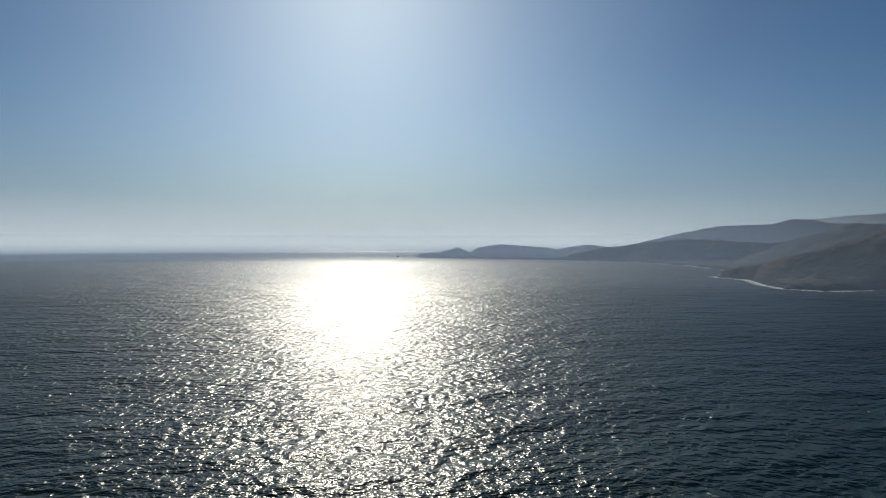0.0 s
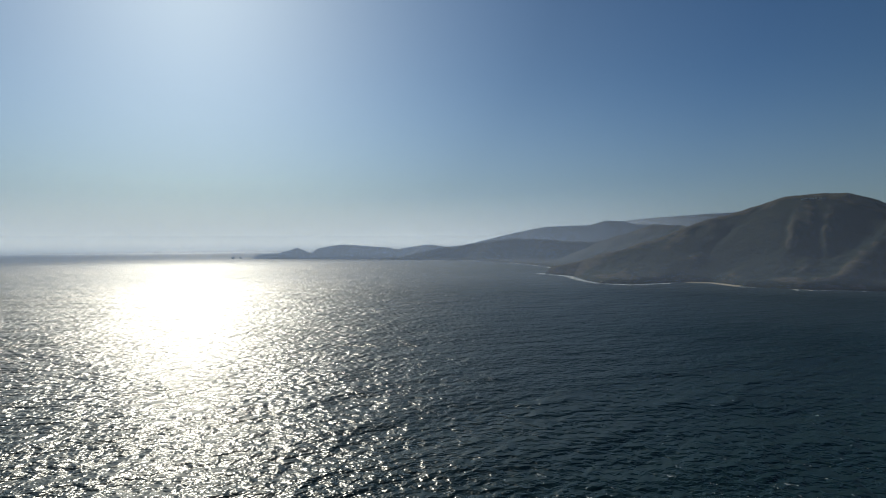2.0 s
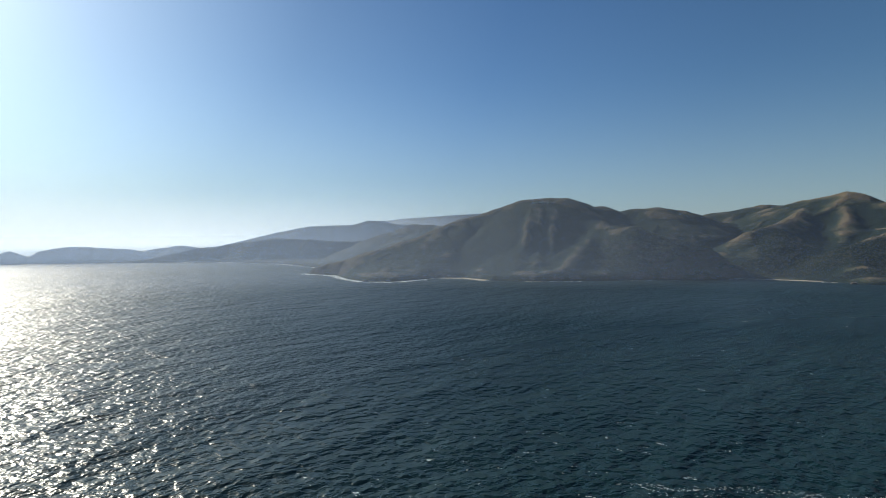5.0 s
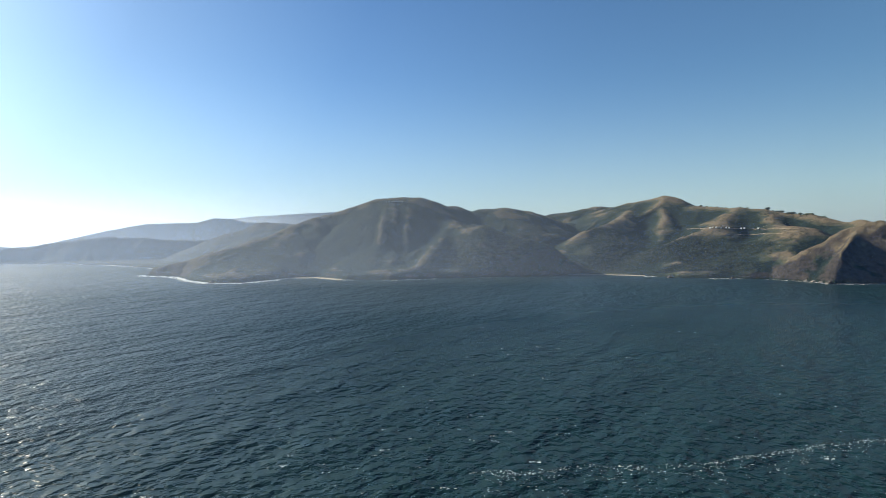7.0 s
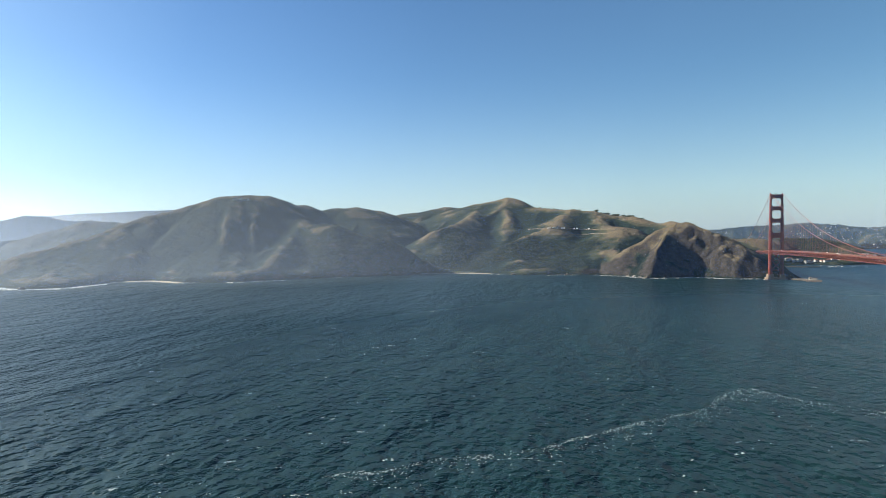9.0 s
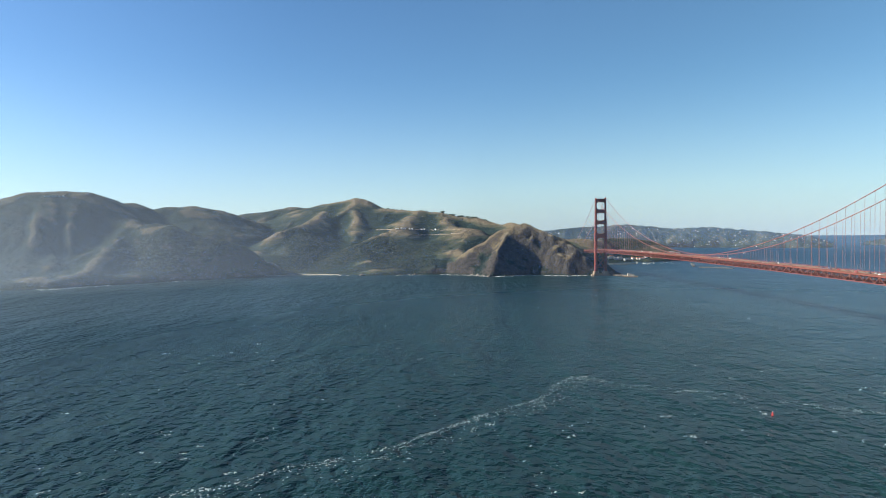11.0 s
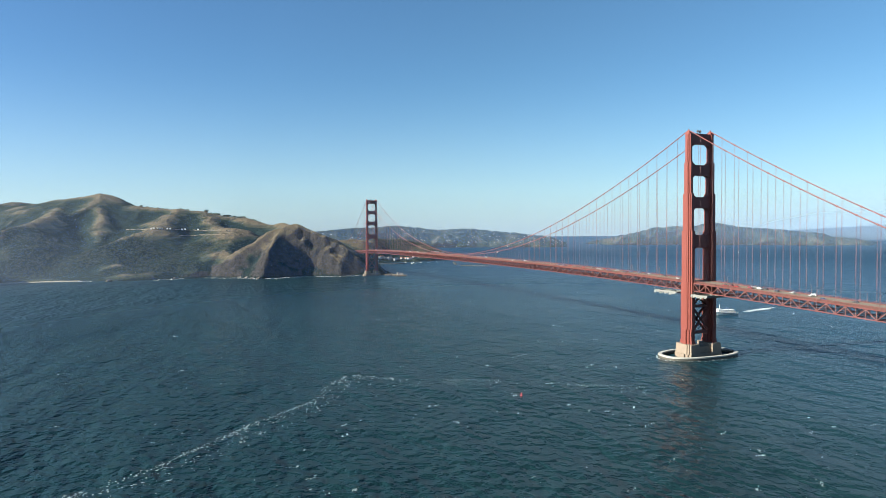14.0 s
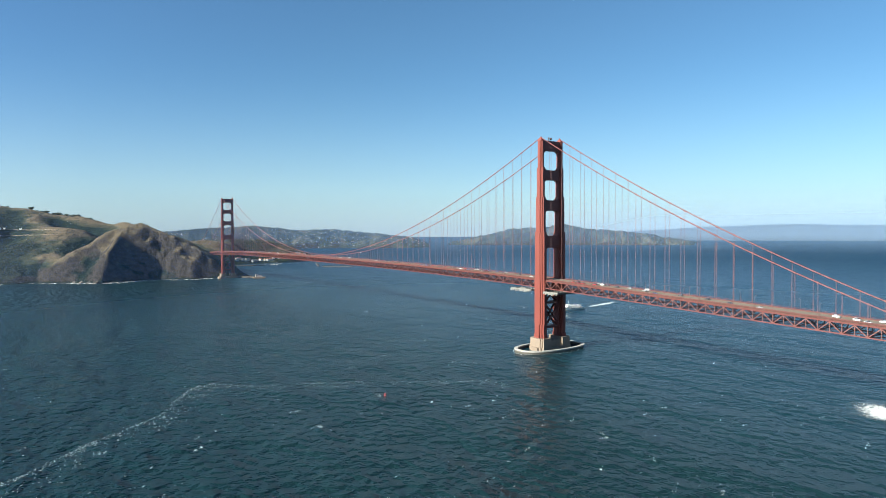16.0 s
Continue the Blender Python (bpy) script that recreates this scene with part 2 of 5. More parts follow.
def build_sea():
    radii = [0, 120]
    while radii[-1] < 1500:
        radii.append(radii[-1] * 1.008)
    radii += [1700, 2000, 2400, 2800, 3200, 3600, 3900, 4000, 4100, 4200, 4350, 4500, 4650, 4800, 4900, 4965]
    ang = np.radians(np.concatenate([np.arange(14, 210, 0.27), np.arange(210, 373.9, 4.0)]))
    n = len(ang)
    rings = []
    for r in radii[1:]:
        x, y = EYE.x + r * np.cos(ang), EYE.y + r * np.sin(ang)
        rings.append(np.stack([x, y, wave_height(x, y) + sea_height(r)], 1))
    verts = [(EYE.x, EYE.y, 0)] + np.concatenate(rings).tolist()
    faces = [(0, 1 + k, 1 + (k + 1) % n) for k in range(n)]
    for j in range(len(radii) - 2):
        a, b = 1 + j * n, 1 + (j + 1) * n
        faces += [(a + k, b + k, b + (k + 1) % n, a + (k + 1) % n) for k in range(n)]
    ob = new("water", mesh_of("water", verts, faces, WATER, True))
    return tagged(ob, "dark blue-green choppy sea water with wind waves", "sea", kind="structure")


build_sea()

# ---------------------------------------------------------------- headlands
COAST = [(-4600, 330), (-4530, 180), (-4480, 150), (-4410, 260), (-4350, 480), (-4180, 760), (-3930, 1010), (-3560, 1290), (-3144, 1285),
         (-2754, 1202), (-2480, 1080), (-2290, 880), (-2262, 835), (-2114, 843), (-1924, 741), (-1796, 695), (-1724, 739), (-1735, 936),
         (-1650, 975), (-1530, 935), (-1400, 975), (-1295, 1085), (-1196, 1198), (-1055, 1290), (-985, 1405), (-904, 1418), (-777, 1405),
         (-681, 1365), (-547, 1382), (-449, 1395), (-371, 1333), (-315, 1274), (-190, 1335), (-100, 1285), (-45, 1296), (35, 1296)]
COAST += [(75, 1325), (88, 1400), (112, 1600), (150, 1800), (205, 1990), (300, 2030), (420, 2050), (560, 2110), (690, 2230), (705, 2500), (640, 3700), (-4900, 3700), (-4900, 1500)]
# crest lines: points (x, y, z), then the fall of the flanks and the roundness of the top
RIDGES = [
    ([(-4530, 195, 32), (-4480, 330, 34), (-4438, 449, 73), (-4419, 529, 37), (-4403, 588, 75), (-4367, 714, 92), (-4224, 968, 76), (-4186, 1064, 61),
      (-4033, 1180, 95), (-3862, 1290, 75), (-3672, 1470, 119), (-3596, 1541, 125), (-3486, 1633, 127), (-3257, 1756, 109), (-3050, 1890, 108)], 0.95, 9),
    ([(-2850, 1500, 70), (-2793, 1570, 99), (-2624, 1606, 157), (-2512, 1648, 194), (-2420, 1666, 184), (-2200, 1700, 160)], 0.5, 30),
    ([(-2250, 850, 14), (-2180, 880, 42), (-2060, 925, 70), (-1985, 1050, 110), (-1925, 1169, 158), (-1890, 1265, 194), (-1851, 1360, 223),
      (-1816, 1447, 251), (-1775, 1475, 267), (-1693, 1528, 269), (-1640, 1560, 270), (-1612, 1590, 258), (-1619, 1685, 236)], 0.6, 35),
    ([(-1619, 1685, 236), (-1637, 1845, 248), (-1567, 1879, 222), (-1524, 1899, 236), (-1440, 1935, 241), (-1365, 1964, 229), (-1309, 2037, 202),
      (-1228, 2115, 178), (-1224, 2324, 179), (-1066, 2362, 238), (-978, 2329, 266), (-854, 2298, 283), (-805, 2254, 271)], 0.55, 45),
    ([(-1693, 1528, 265), (-1620, 1330, 170), (-1560, 1120, 70)], 0.7, 20),
    ([(-1560, 1620, 200), (-1429, 1446, 166), (-1339, 1412, 163), (-1273, 1376, 147), (-1180, 1370, 120), (-1079, 1396, 92), (-1002, 1430, 45)], 0.75, 18),
    ([(-1440, 1440, 150), (-1400, 1250, 90), (-1370, 1080, 35)], 0.75, 15),
    ([(-1629, 2826, 190), (-1505, 2867, 240), (-1286, 2927, 283), (-1175, 2952, 270), (-1000, 2900, 235)], 0.45, 60),
    ([(-805, 2254, 271), (-730, 2212, 242), (-580, 2123, 217), (-488, 2076, 214), (-411, 2025, 194), (-301, 1920, 180), (-203, 1811, 152), (-150, 1600, 138)], 0.55, 30),
    ([(-960, 2300, 255), (-961, 1976, 190), (-995, 1815, 155), (-1046, 1751, 135), (-1010, 1640, 60)], 0.65, 15),
    ([(-854, 2298, 280), (-800, 2000, 175), (-790, 1800, 90)], 0.6, 20),
    ([(-540, 2100, 212), (-576, 2000, 196), (-605, 1771, 148), (-681, 1715, 120), (-745, 1640, 85), (-700, 1500, 40), (-640, 1420, 20)], 0.6, 25),
    ([(-460, 2050, 205), (-420, 1800, 150), (-365, 1640, 140), (-400, 1500, 80)], 0.55, 30),
    ([(-203, 1811, 152), (-190, 1560, 142), (-196, 1457, 141)], 0.95, 14),
    ([(-196, 1457, 141), (-172, 1432, 139), (-130, 1397, 121), (-80, 1357, 104), (-42, 1330, 66)], 1.35, 7),
    ([(-222, 1457, 141), (-258, 1410, 116), (-284, 1352, 84), (-305, 1305, 44), (-318, 1278, 10)], 1.3, 4),
    ([(-196, 1457, 140), (-251, 1450, 138), (-301, 1435, 118), (-366, 1410, 76), (-430, 1390, 30)], 1.1, 10),
    ([(-203, 1811, 150), (-150, 2050, 125), (-13, 2218, 106), (184, 2178, 92), (302, 2326, 90), (404, 2296, 96), (478, 2272, 80), (560, 2250, 45)], 0.5, 25),
]


def coast_distance(x, y):
    """Metres inland of the shore; negative at sea."""
    best = np.full(x.shape, 1e9)
    inside = np.zeros(x.shape, bool)
    for (ax, ay), (bx, by) in zip(COAST, COAST[1:] + COAST[:1]):
        dx, dy = bx - ax, by - ay
        t = np.clip(((x - ax) * dx + (y - ay) * dy) / (dx * dx + dy * dy), 0, 1)
        best = np.minimum(best, np.hypot(x - ax - t * dx, y - ay - t * dy))
        if ay != by:
            cross = ((ay > y) != (by > y)) & (x < (bx - ax) * (y - ay) / (by - ay) + ax)
            inside ^= cross
    return np.where(inside, best, -best)


def land_height(x, y):
    wx = x + 26 * fractal(x, y, 150, 5, 3)
    wy = y + 26 * fractal(x, y, 150, 15, 3)
    shore = coast_distance(x + 9 * fractal(x, y, 60, 75, 3), y + 9 * fractal(x, y, 60, 85, 3))
    cove = np.clip((np.hypot(x + 880, (y - 1450) * 1.2) - 130) / 160, 0, 1) * np.clip((20 - x) / 60, 0, 1)
    bluff = 5 + cove * (np.where(x < -2420, 8, 10 + np.clip(0.25 * shore, 0, 45))) * (0.85 + 0.7 * fractal(x, y, 90, 105, 4))
    total = np.exp(bluff / 9.0)
    for number, (points, fall, roundness) in enumerate(RIDGES):
        along = 0.0
        best = np.full(x.shape, -1e9)
        for (ax, ay, az), (bx, by, bz) in zip(points, points[1:]):
            dx, dy = bx - ax, by - ay
            length = math.hypot(dx, dy)
            t = np.clip(((x - ax) * dx + (y - ay) * dy) / length**2, 0, 1)
            d = np.hypot(x - ax - t * dx, y - ay - t * dy)
            tw = np.clip(((wx - ax) * dx + (wy - ay) * dy) / length**2, 0, 1)
            gully = value_noise((along + tw * length) / 95.0 + d / 900, np.full(x.shape, number * 7.3), 40) + 0.55 * value_noise((along + tw * length) / 34.0, d / 160.0, 41)
            f = fall * (0.50 + 0.66 * gully)
            best = np.maximum(best, az + (bz - az) * t - f * (np.sqrt(d * d + roundness**2) - roundness))
            along += length
        total = total + np.exp(np.clip(best, -60, 400) / 9.0)
    h = 9.0 * np.log(total)
    h = h + np.clip((h - 10) / 60, 0, 1) * (9 * fractal(x, y, 80, 25, 5, 0.6) + 7 * (0.35 - np.abs(fractal(wx, wy, 110, 125, 4, 0.5))))
    # broken rock faces of the bluff beside the north tower
    crag = np.clip((x + 470) / 60, 0, 1) * np.clip((1570 - y) / 80, 0, 1) * np.clip((60 - x) / 40, 0, 1) * np.clip((h - 8) / 30, 0, 1)
    h = h - crag * (9 * np.abs(fractal(x * 1.3 + h * 0.5, y * 0.9, 34, 135, 5, 0.62)) - 2.5)
    rise = 1.0 + 1.5 * np.maximum(shore, 0) * (0.8 + 0.5 * fractal(x, y, 45, 35, 4, 0.6)) + 0.004 * np.maximum(shore, 0) ** 2
    k = 8.0
    low = -k * np.log(np.exp(-np.clip(h, -50, 400) / k) + np.exp(-np.clip(rise, -50, 400) / k))
    return np.where(shore > 0, np.maximum(low, 0.6 + 0.02 * shore), -1.0 + 0.15 * np.maximum(shore, -60)), shore


# woodland: x, y, half length, half width, turn, trees
WOODS = {
    "valley": [(-610, 1440, 150, 40, 0, 420), (-880, 1560, 150, 90, 10, 900), (-700, 1600, 110, 100, 0, 750), (-560, 1560, 110, 90, 0, 520), (-960, 1700, 70, 120, 20, 380)],
    # trees and dark ground run to the shore, standing in for the slope's shade too
    "spur": [(-1215, 1310, 190, 100, 27, 1900), (-1110, 1350, 130, 75, 30, 900), (-1330, 1420, 70, 35, 20, 200)],
    "knoll": [(410, 2270, 150, 75, 0, 900)],
}


def wooded(x, y):
    total = np.zeros(x.shape)
    for zones in WOODS.values():
        for cx, cy, rx, ry, turn, count in zones:
            c, s = math.cos(radians(turn)), math.sin(radians(turn))
            u, v = (x - cx) * c + (y - cy) * s, -(x - cx) * s + (y - cy) * c
            total = np.maximum(total, np.clip((1.12 - np.hypot(u / rx, v / ry) + 0.35 * fractal(x, y, 50, 55, 3)) * 5, 0, 1))
    return total


def build_headland(name, x0, x1, y0, y1, step, mat, label):
    xs, ys = np.arange(x0, x1 + step, step), np.arange(y0, y1 + step, step)
    gx, gy = np.meshgrid(xs, ys)
    h, shore = land_height(gx, gy)
    nx, ny = len(xs), len(ys)
    keep = h > -3.0
    use = keep[:-1, :-1] | keep[1:, :-1] | keep[:-1, 1:] | keep[1:, 1:]
    jj, ii = np.nonzero(use)
    a = jj * nx + ii
    faces = np.stack([a, a + 1, a + nx + 1, a + nx], 1)
    used, inverse = np.unique(faces, return_inverse=True)
    verts = np.stack([gx.ravel(), gy.ravel(), h.ravel()], 1)[used]
    smooth = h.copy()
    for k in range(int(700 / step)):
        smooth[1:-1, 1:-1] = (smooth[:-2, 1:-1] + smooth[2:, 1:-1] + smooth[1:-1, :-2] + smooth[1:-1, 2:]) / 4
    ob = new(name, mesh_of(name, verts.tolist(), inverse.reshape(-1, 4).tolist(), mat, True))
    for key, field in (("convex", np.clip(0.5 + (h - smooth) / 26, 0, 1)), ("woods", wooded(gx, gy))):
        ob.data.attributes.new(key, "FLOAT", "POINT").data.foreach_set("value", field.ravel()[used].astype(np.float32))
    return tagged(ob, label, "headland", kind="structure")


build_headland("backdrop_headland", -4700, -2404, 60, 2600, 10, FAR_LAND, "hazy grassy coastal headland with a low rocky point")
build_headland("ground_east", -2404, 720, 600, 3200, 6, LAND, "steep grassy headland hills with dark scrub and rocky cliffs")

# ---------------------------------------------------------------- far shores of the bay
FAR = make_land("far_shore", (0.050, 0.060, 0.048), (0.125, 0.108, 0.082), (0.026, 0.033, 0.028), (0.04, 0.035, 0.03))
PALE_FAR = make_land("far_pale_hills", (0.020, 0.025, 0.025), (0.035, 0.035, 0.032), (0.016, 0.02, 0.02), (0.03, 0.028, 0.025))


def far_hill(name, crest, label, depth=220.0, seed=3, rough=10.0, mat=None):
    """A hill range along a crest, with its foot on the far water."""
    cols = 220
    pts = [Vector(p) for p in crest]
    cum = [0.0]
    for p, q in zip(pts, pts[1:]):
        cum.append(cum[-1] + (q - p).length)
    s = np.linspace(0, cum[-1], cols)
    cx, cy, cz = (np.interp(s, cum, [p[k] for p in pts]) for k in range(3))
    rows = 26
    verts = []
    for j in range(rows):
        f = j / (rows - 1) * 2 - 1
        out = np.stack([cx - EYE.x, cy - EYE.y], 1)
        out = out / np.linalg.norm(out, axis=1)[:, None]
        x, y = cx + out[:, 0] * f * depth, cy + out[:, 1] * f * depth
        edge = np.clip(np.minimum(s, cum[-1] - s) / 120, 0.0, 1)
        prof = (1 - abs(f)) ** (0.75 + 0.3 * fractal(s, s * 0 + seed, 130, seed, 3))
        foot = sea_height(np.hypot(x - EYE.x, y - EYE.y))
        z = foot - 12 + (cz - foot + 12) * prof + rough * fractal(x, y, 70, seed + 9, 5, 0.6) * (1 - prof) * prof * 4 + 0.4 * rough * fractal(x, y, 28, seed + 3, 3) * edge
        verts += np.stack([x, y, z], 1).tolist()
    faces = [(j * cols + k, j * cols + k + 1, (j + 1) * cols + k + 1, (j + 1) * cols + k) for j in range(rows - 1) for k in range(cols - 1)]
    ob = new(name, mesh_of(name, verts, faces, mat or FAR, True))
    xy = np.array(verts)
    ob.data.attributes.new("convex", "FLOAT", "POINT").data.foreach_set("value", (0.53 + 0.35 * fractal(xy[:, 0], xy[:, 1], 60, seed + 20, 4)).astype(np.float32))
    return tagged(ob, label, "hills", kind="structure")


far_hill("backdrop_town_hills", [(100, 4010, 100), (195, 3977, 130), (442, 3934, 157), (841, 3833, 183), (1145, 3729, 151), (1361, 3639, 161), (1633, 3508, 127), (1882, 3366, 94), (1990, 3310, 50)],
         "wooded bayside hills dotted with pale houses", 200, 3, 20.0)
far_hill("backdrop_island", [(2150, 3320, 45), (2215, 3266, 62), (2378, 3144, 107), (2532, 3017, 155), (2706, 2860, 165), (2840, 2728, 191), (2940, 2621, 154), (3080, 2460, 141), (3207, 2300, 113), (3339, 2116, 72), (3400, 2030, 50)],
         "hazy wooded island across the bay", 150, 6, 24.0)
far_hill("backdrop_east_hills", [(2900, 3000, 80), (3249, 2569, 131), (3594, 2091, 165), (3854, 1625, 180), (4050, 1161, 168), (4200, 700, 170), (4300, 200, 160)],
         "pale distant hills across the bay", 60, 8, 3, PALE_FAR)

RIDGE_NEAR = make_land("far_ridge", (0.03, 0.035, 0.03), (0.05, 0.045, 0.04), (0.025, 0.03, 0.026), (0.05, 0.045, 0.04))
RIDGE_FAR = make_land("farthest_ridge", (0.03, 0.035, 0.03), (0.04, 0.04, 0.04), (0.03, 0.033, 0.03), (0.04, 0.04, 0.04))
far_hill("backdrop_ridge", [(-4300, 1280, 60), (-4152, 1533, 88), (-4056, 1700, 137), (-3974, 1831, 175), (-3851, 2007, 217), (-3745, 2146, 223), (-3671, 2237, 226), (-3604, 2313, 257), (-3529, 2396, 252),
         (-3475, 2452, 228), (-3325, 2599, 222), (-3213, 2700, 190), (-3000, 2850, 150)], "hazy grey-blue coastal ridge behind the headland", 260, 12, 6, RIDGE_NEAR)
far_hill("backdrop_ridge", [(-4080, 2560, 235), (-3967, 2658, 258), (-3789, 2847, 283), (-3540, 3078, 305), (-3347, 3236, 318), (-3152, 3380, 300), (-2800, 3600, 270)],
         "pale farthest ridge in the haze", 160, 14, 5, RIDGE_FAR)


def build_haze_sheet(name, colour, start, sweep, foot, rise, radius, most, fall, ends, label, belly=0.0, lit=False):
    """A curved upright sheet that imitates sea haze, thinning upwards and to both ends. lit: the sheet scatters the
    sun's and the sky's light; otherwise it glows by itself.
    """
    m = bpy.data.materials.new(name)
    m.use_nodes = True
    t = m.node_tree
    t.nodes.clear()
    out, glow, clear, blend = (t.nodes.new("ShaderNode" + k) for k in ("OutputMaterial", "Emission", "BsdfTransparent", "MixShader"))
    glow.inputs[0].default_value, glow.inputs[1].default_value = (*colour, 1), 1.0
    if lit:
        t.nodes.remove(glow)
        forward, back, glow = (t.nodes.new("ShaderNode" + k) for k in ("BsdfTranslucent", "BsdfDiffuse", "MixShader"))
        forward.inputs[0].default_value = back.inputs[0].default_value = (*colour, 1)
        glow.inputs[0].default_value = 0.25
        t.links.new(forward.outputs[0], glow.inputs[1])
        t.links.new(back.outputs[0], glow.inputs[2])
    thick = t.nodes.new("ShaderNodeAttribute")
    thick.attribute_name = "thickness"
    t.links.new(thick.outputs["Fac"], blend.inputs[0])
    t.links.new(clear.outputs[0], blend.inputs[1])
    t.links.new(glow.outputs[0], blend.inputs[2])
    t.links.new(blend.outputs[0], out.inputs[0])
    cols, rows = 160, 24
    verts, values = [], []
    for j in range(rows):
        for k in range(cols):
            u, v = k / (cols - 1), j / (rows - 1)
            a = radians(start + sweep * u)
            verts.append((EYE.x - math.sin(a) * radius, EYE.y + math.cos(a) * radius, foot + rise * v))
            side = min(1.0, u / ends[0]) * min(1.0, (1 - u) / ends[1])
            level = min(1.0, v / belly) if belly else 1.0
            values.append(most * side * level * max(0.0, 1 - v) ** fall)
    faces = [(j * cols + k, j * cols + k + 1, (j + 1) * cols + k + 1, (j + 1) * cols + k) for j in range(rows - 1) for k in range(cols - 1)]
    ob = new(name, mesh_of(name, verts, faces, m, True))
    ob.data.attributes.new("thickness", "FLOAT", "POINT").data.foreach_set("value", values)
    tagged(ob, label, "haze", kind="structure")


# added sheets stand in for haze, its blue put into their colour
HAZE_TINT = (0.52, 0.68, 0.98)
build_haze_sheet("sea_haze_sheet", HAZE_TINT, -40, 175, -2, 360, 900, 0.07, 1.2, (0.2, 0.1), "translucent sheet imitating thin sea haze over the strait", 0.2, True)
build_haze_sheet("sea_haze_sheet", HAZE_TINT, -70, 200, -2, 850, 1500, 0.085, 1.2, (0.15, 0.1), "translucent sheet imitating thin sea haze before the headlands", 0.03, True)
build_haze_sheet("sea_haze_sheet", HAZE_TINT, 30, 100, -2, 850, 2640, 0.13, 1.2, (0.25, 0.1), "translucent sheet imitating thin sea haze before the far point", 0.05, True)
build_haze_sheet("sea_haze_sheet", HAZE_TINT, 30, 100, -2, 480, 3850, 0.24, 1.2, (0.2, 0.1), "translucent sheet imitating sea haze before the coastal ridge", 0.05, True)
build_haze_sheet("sea_haze_sheet", HAZE_TINT, 30, 100, 20, 520, 4470, 0.45, 1.2, (0.2, 0.1), "translucent sheet imitating sea haze before the farthest ridge", 0.05, True)
build_haze_sheet("bay_haze_sheet", (0.42, 0.62, 0.92), -130, 140, -2, 420, 3900, 0.46, 1.2, (0.1, 0.15), "translucent sheet imitating thin blue haze over the bay", 0.3, True)
build_haze_sheet("bay_haze_sheet", (0.50, 0.70, 0.95), -130, 90, 20, 420, 4735, 0.8, 1.2, (0.1, 0.15), "translucent sheet imitating blue haze before the farthest hills", 0.2, True)
# these three glow without a source, haze put into their emission
build_haze_sheet("backdrop_fog_sheet", (0.84, 0.91, 0.94), 38, 87, 22, 430, 4420, 0.9, 1.5, (0.33, 0.12), "glowing sheet imitating a thin white fog bank on the horizon", 0.16)
build_haze_sheet("backdrop_haze_sheet", (0.235, 0.285, 0.335), -130, 270, 84, 1500, 4963, 0.85, 2.6, (0.05, 0.05), "glowing sheet imitating pale blue haze low over the whole horizon")
build_haze_sheet("backdrop_haze_sheet", (0.085, 0.145, 0.225), -130, 74, 25, 300, 4440, 0.78, 1.6, (0.1, 0.35), "glowing sheet imitating thin blue haze over the far bay", 0.24)

# ---------------------------------------------------------------- bridge
SPAN, SIDE, HALF = 1280.0, 343.0, 13.7
TOP = 225.8


def deck_z(y):
    if y < 0:
        return 75.5 + y * 0.035
    if y > SPAN:
        return 75.5 - (y - SPAN) * 0.035
    return 75.5 + 5.3 * (1 - abs(y / SPAN * 2 - 1) ** 3)


def cable_z(y):
    if 0 <= y <= SPAN:
        u = y / SPAN * 2 - 1
        return 83.2 + (TOP - 83.2) * u * u
    d = (-y if y < 0 else y - SPAN) / SIDE
    return TOP + (64.0 - TOP) * d - 4 * 10.0 * d * (1 - d)


bridge = empty("suspension_bridge", (0, 0, 0), label="long orange-red steel suspension bridge over the strait", category="bridge")


def leg_outline(cx, wx, wy, notch):
    """A rectangle with stepped corners, as the cells of the leg set back."""
    a, b = wx / 2, wy / 2
    n, s = notch, notch * 1.9
    q = [(a, b - 2 * s), (a - n, b - 2 * s), (a - n, b - s), (a - 2 * n, b - s), (a - 2 * n, b)]
    pts = q + [(-x, y) for x, y in q[::-1]] + [(-x, -y) for x, y in q] + [(x, -y) for x, y in q[::-1]]
    return [(cx + x, y) for x, y in pts]


LEG_STEPS = [(13.5, 17, 10.2, 15.5), (17, 28, 9.2, 14.2), (28, 75, 8.0, 15.2), (75, 126, 7.2, 14.2), (126, 163, 6.3, 11.8), (163, 194, 5.4, 9.4), (194, 222, 4.6, 7.2)]


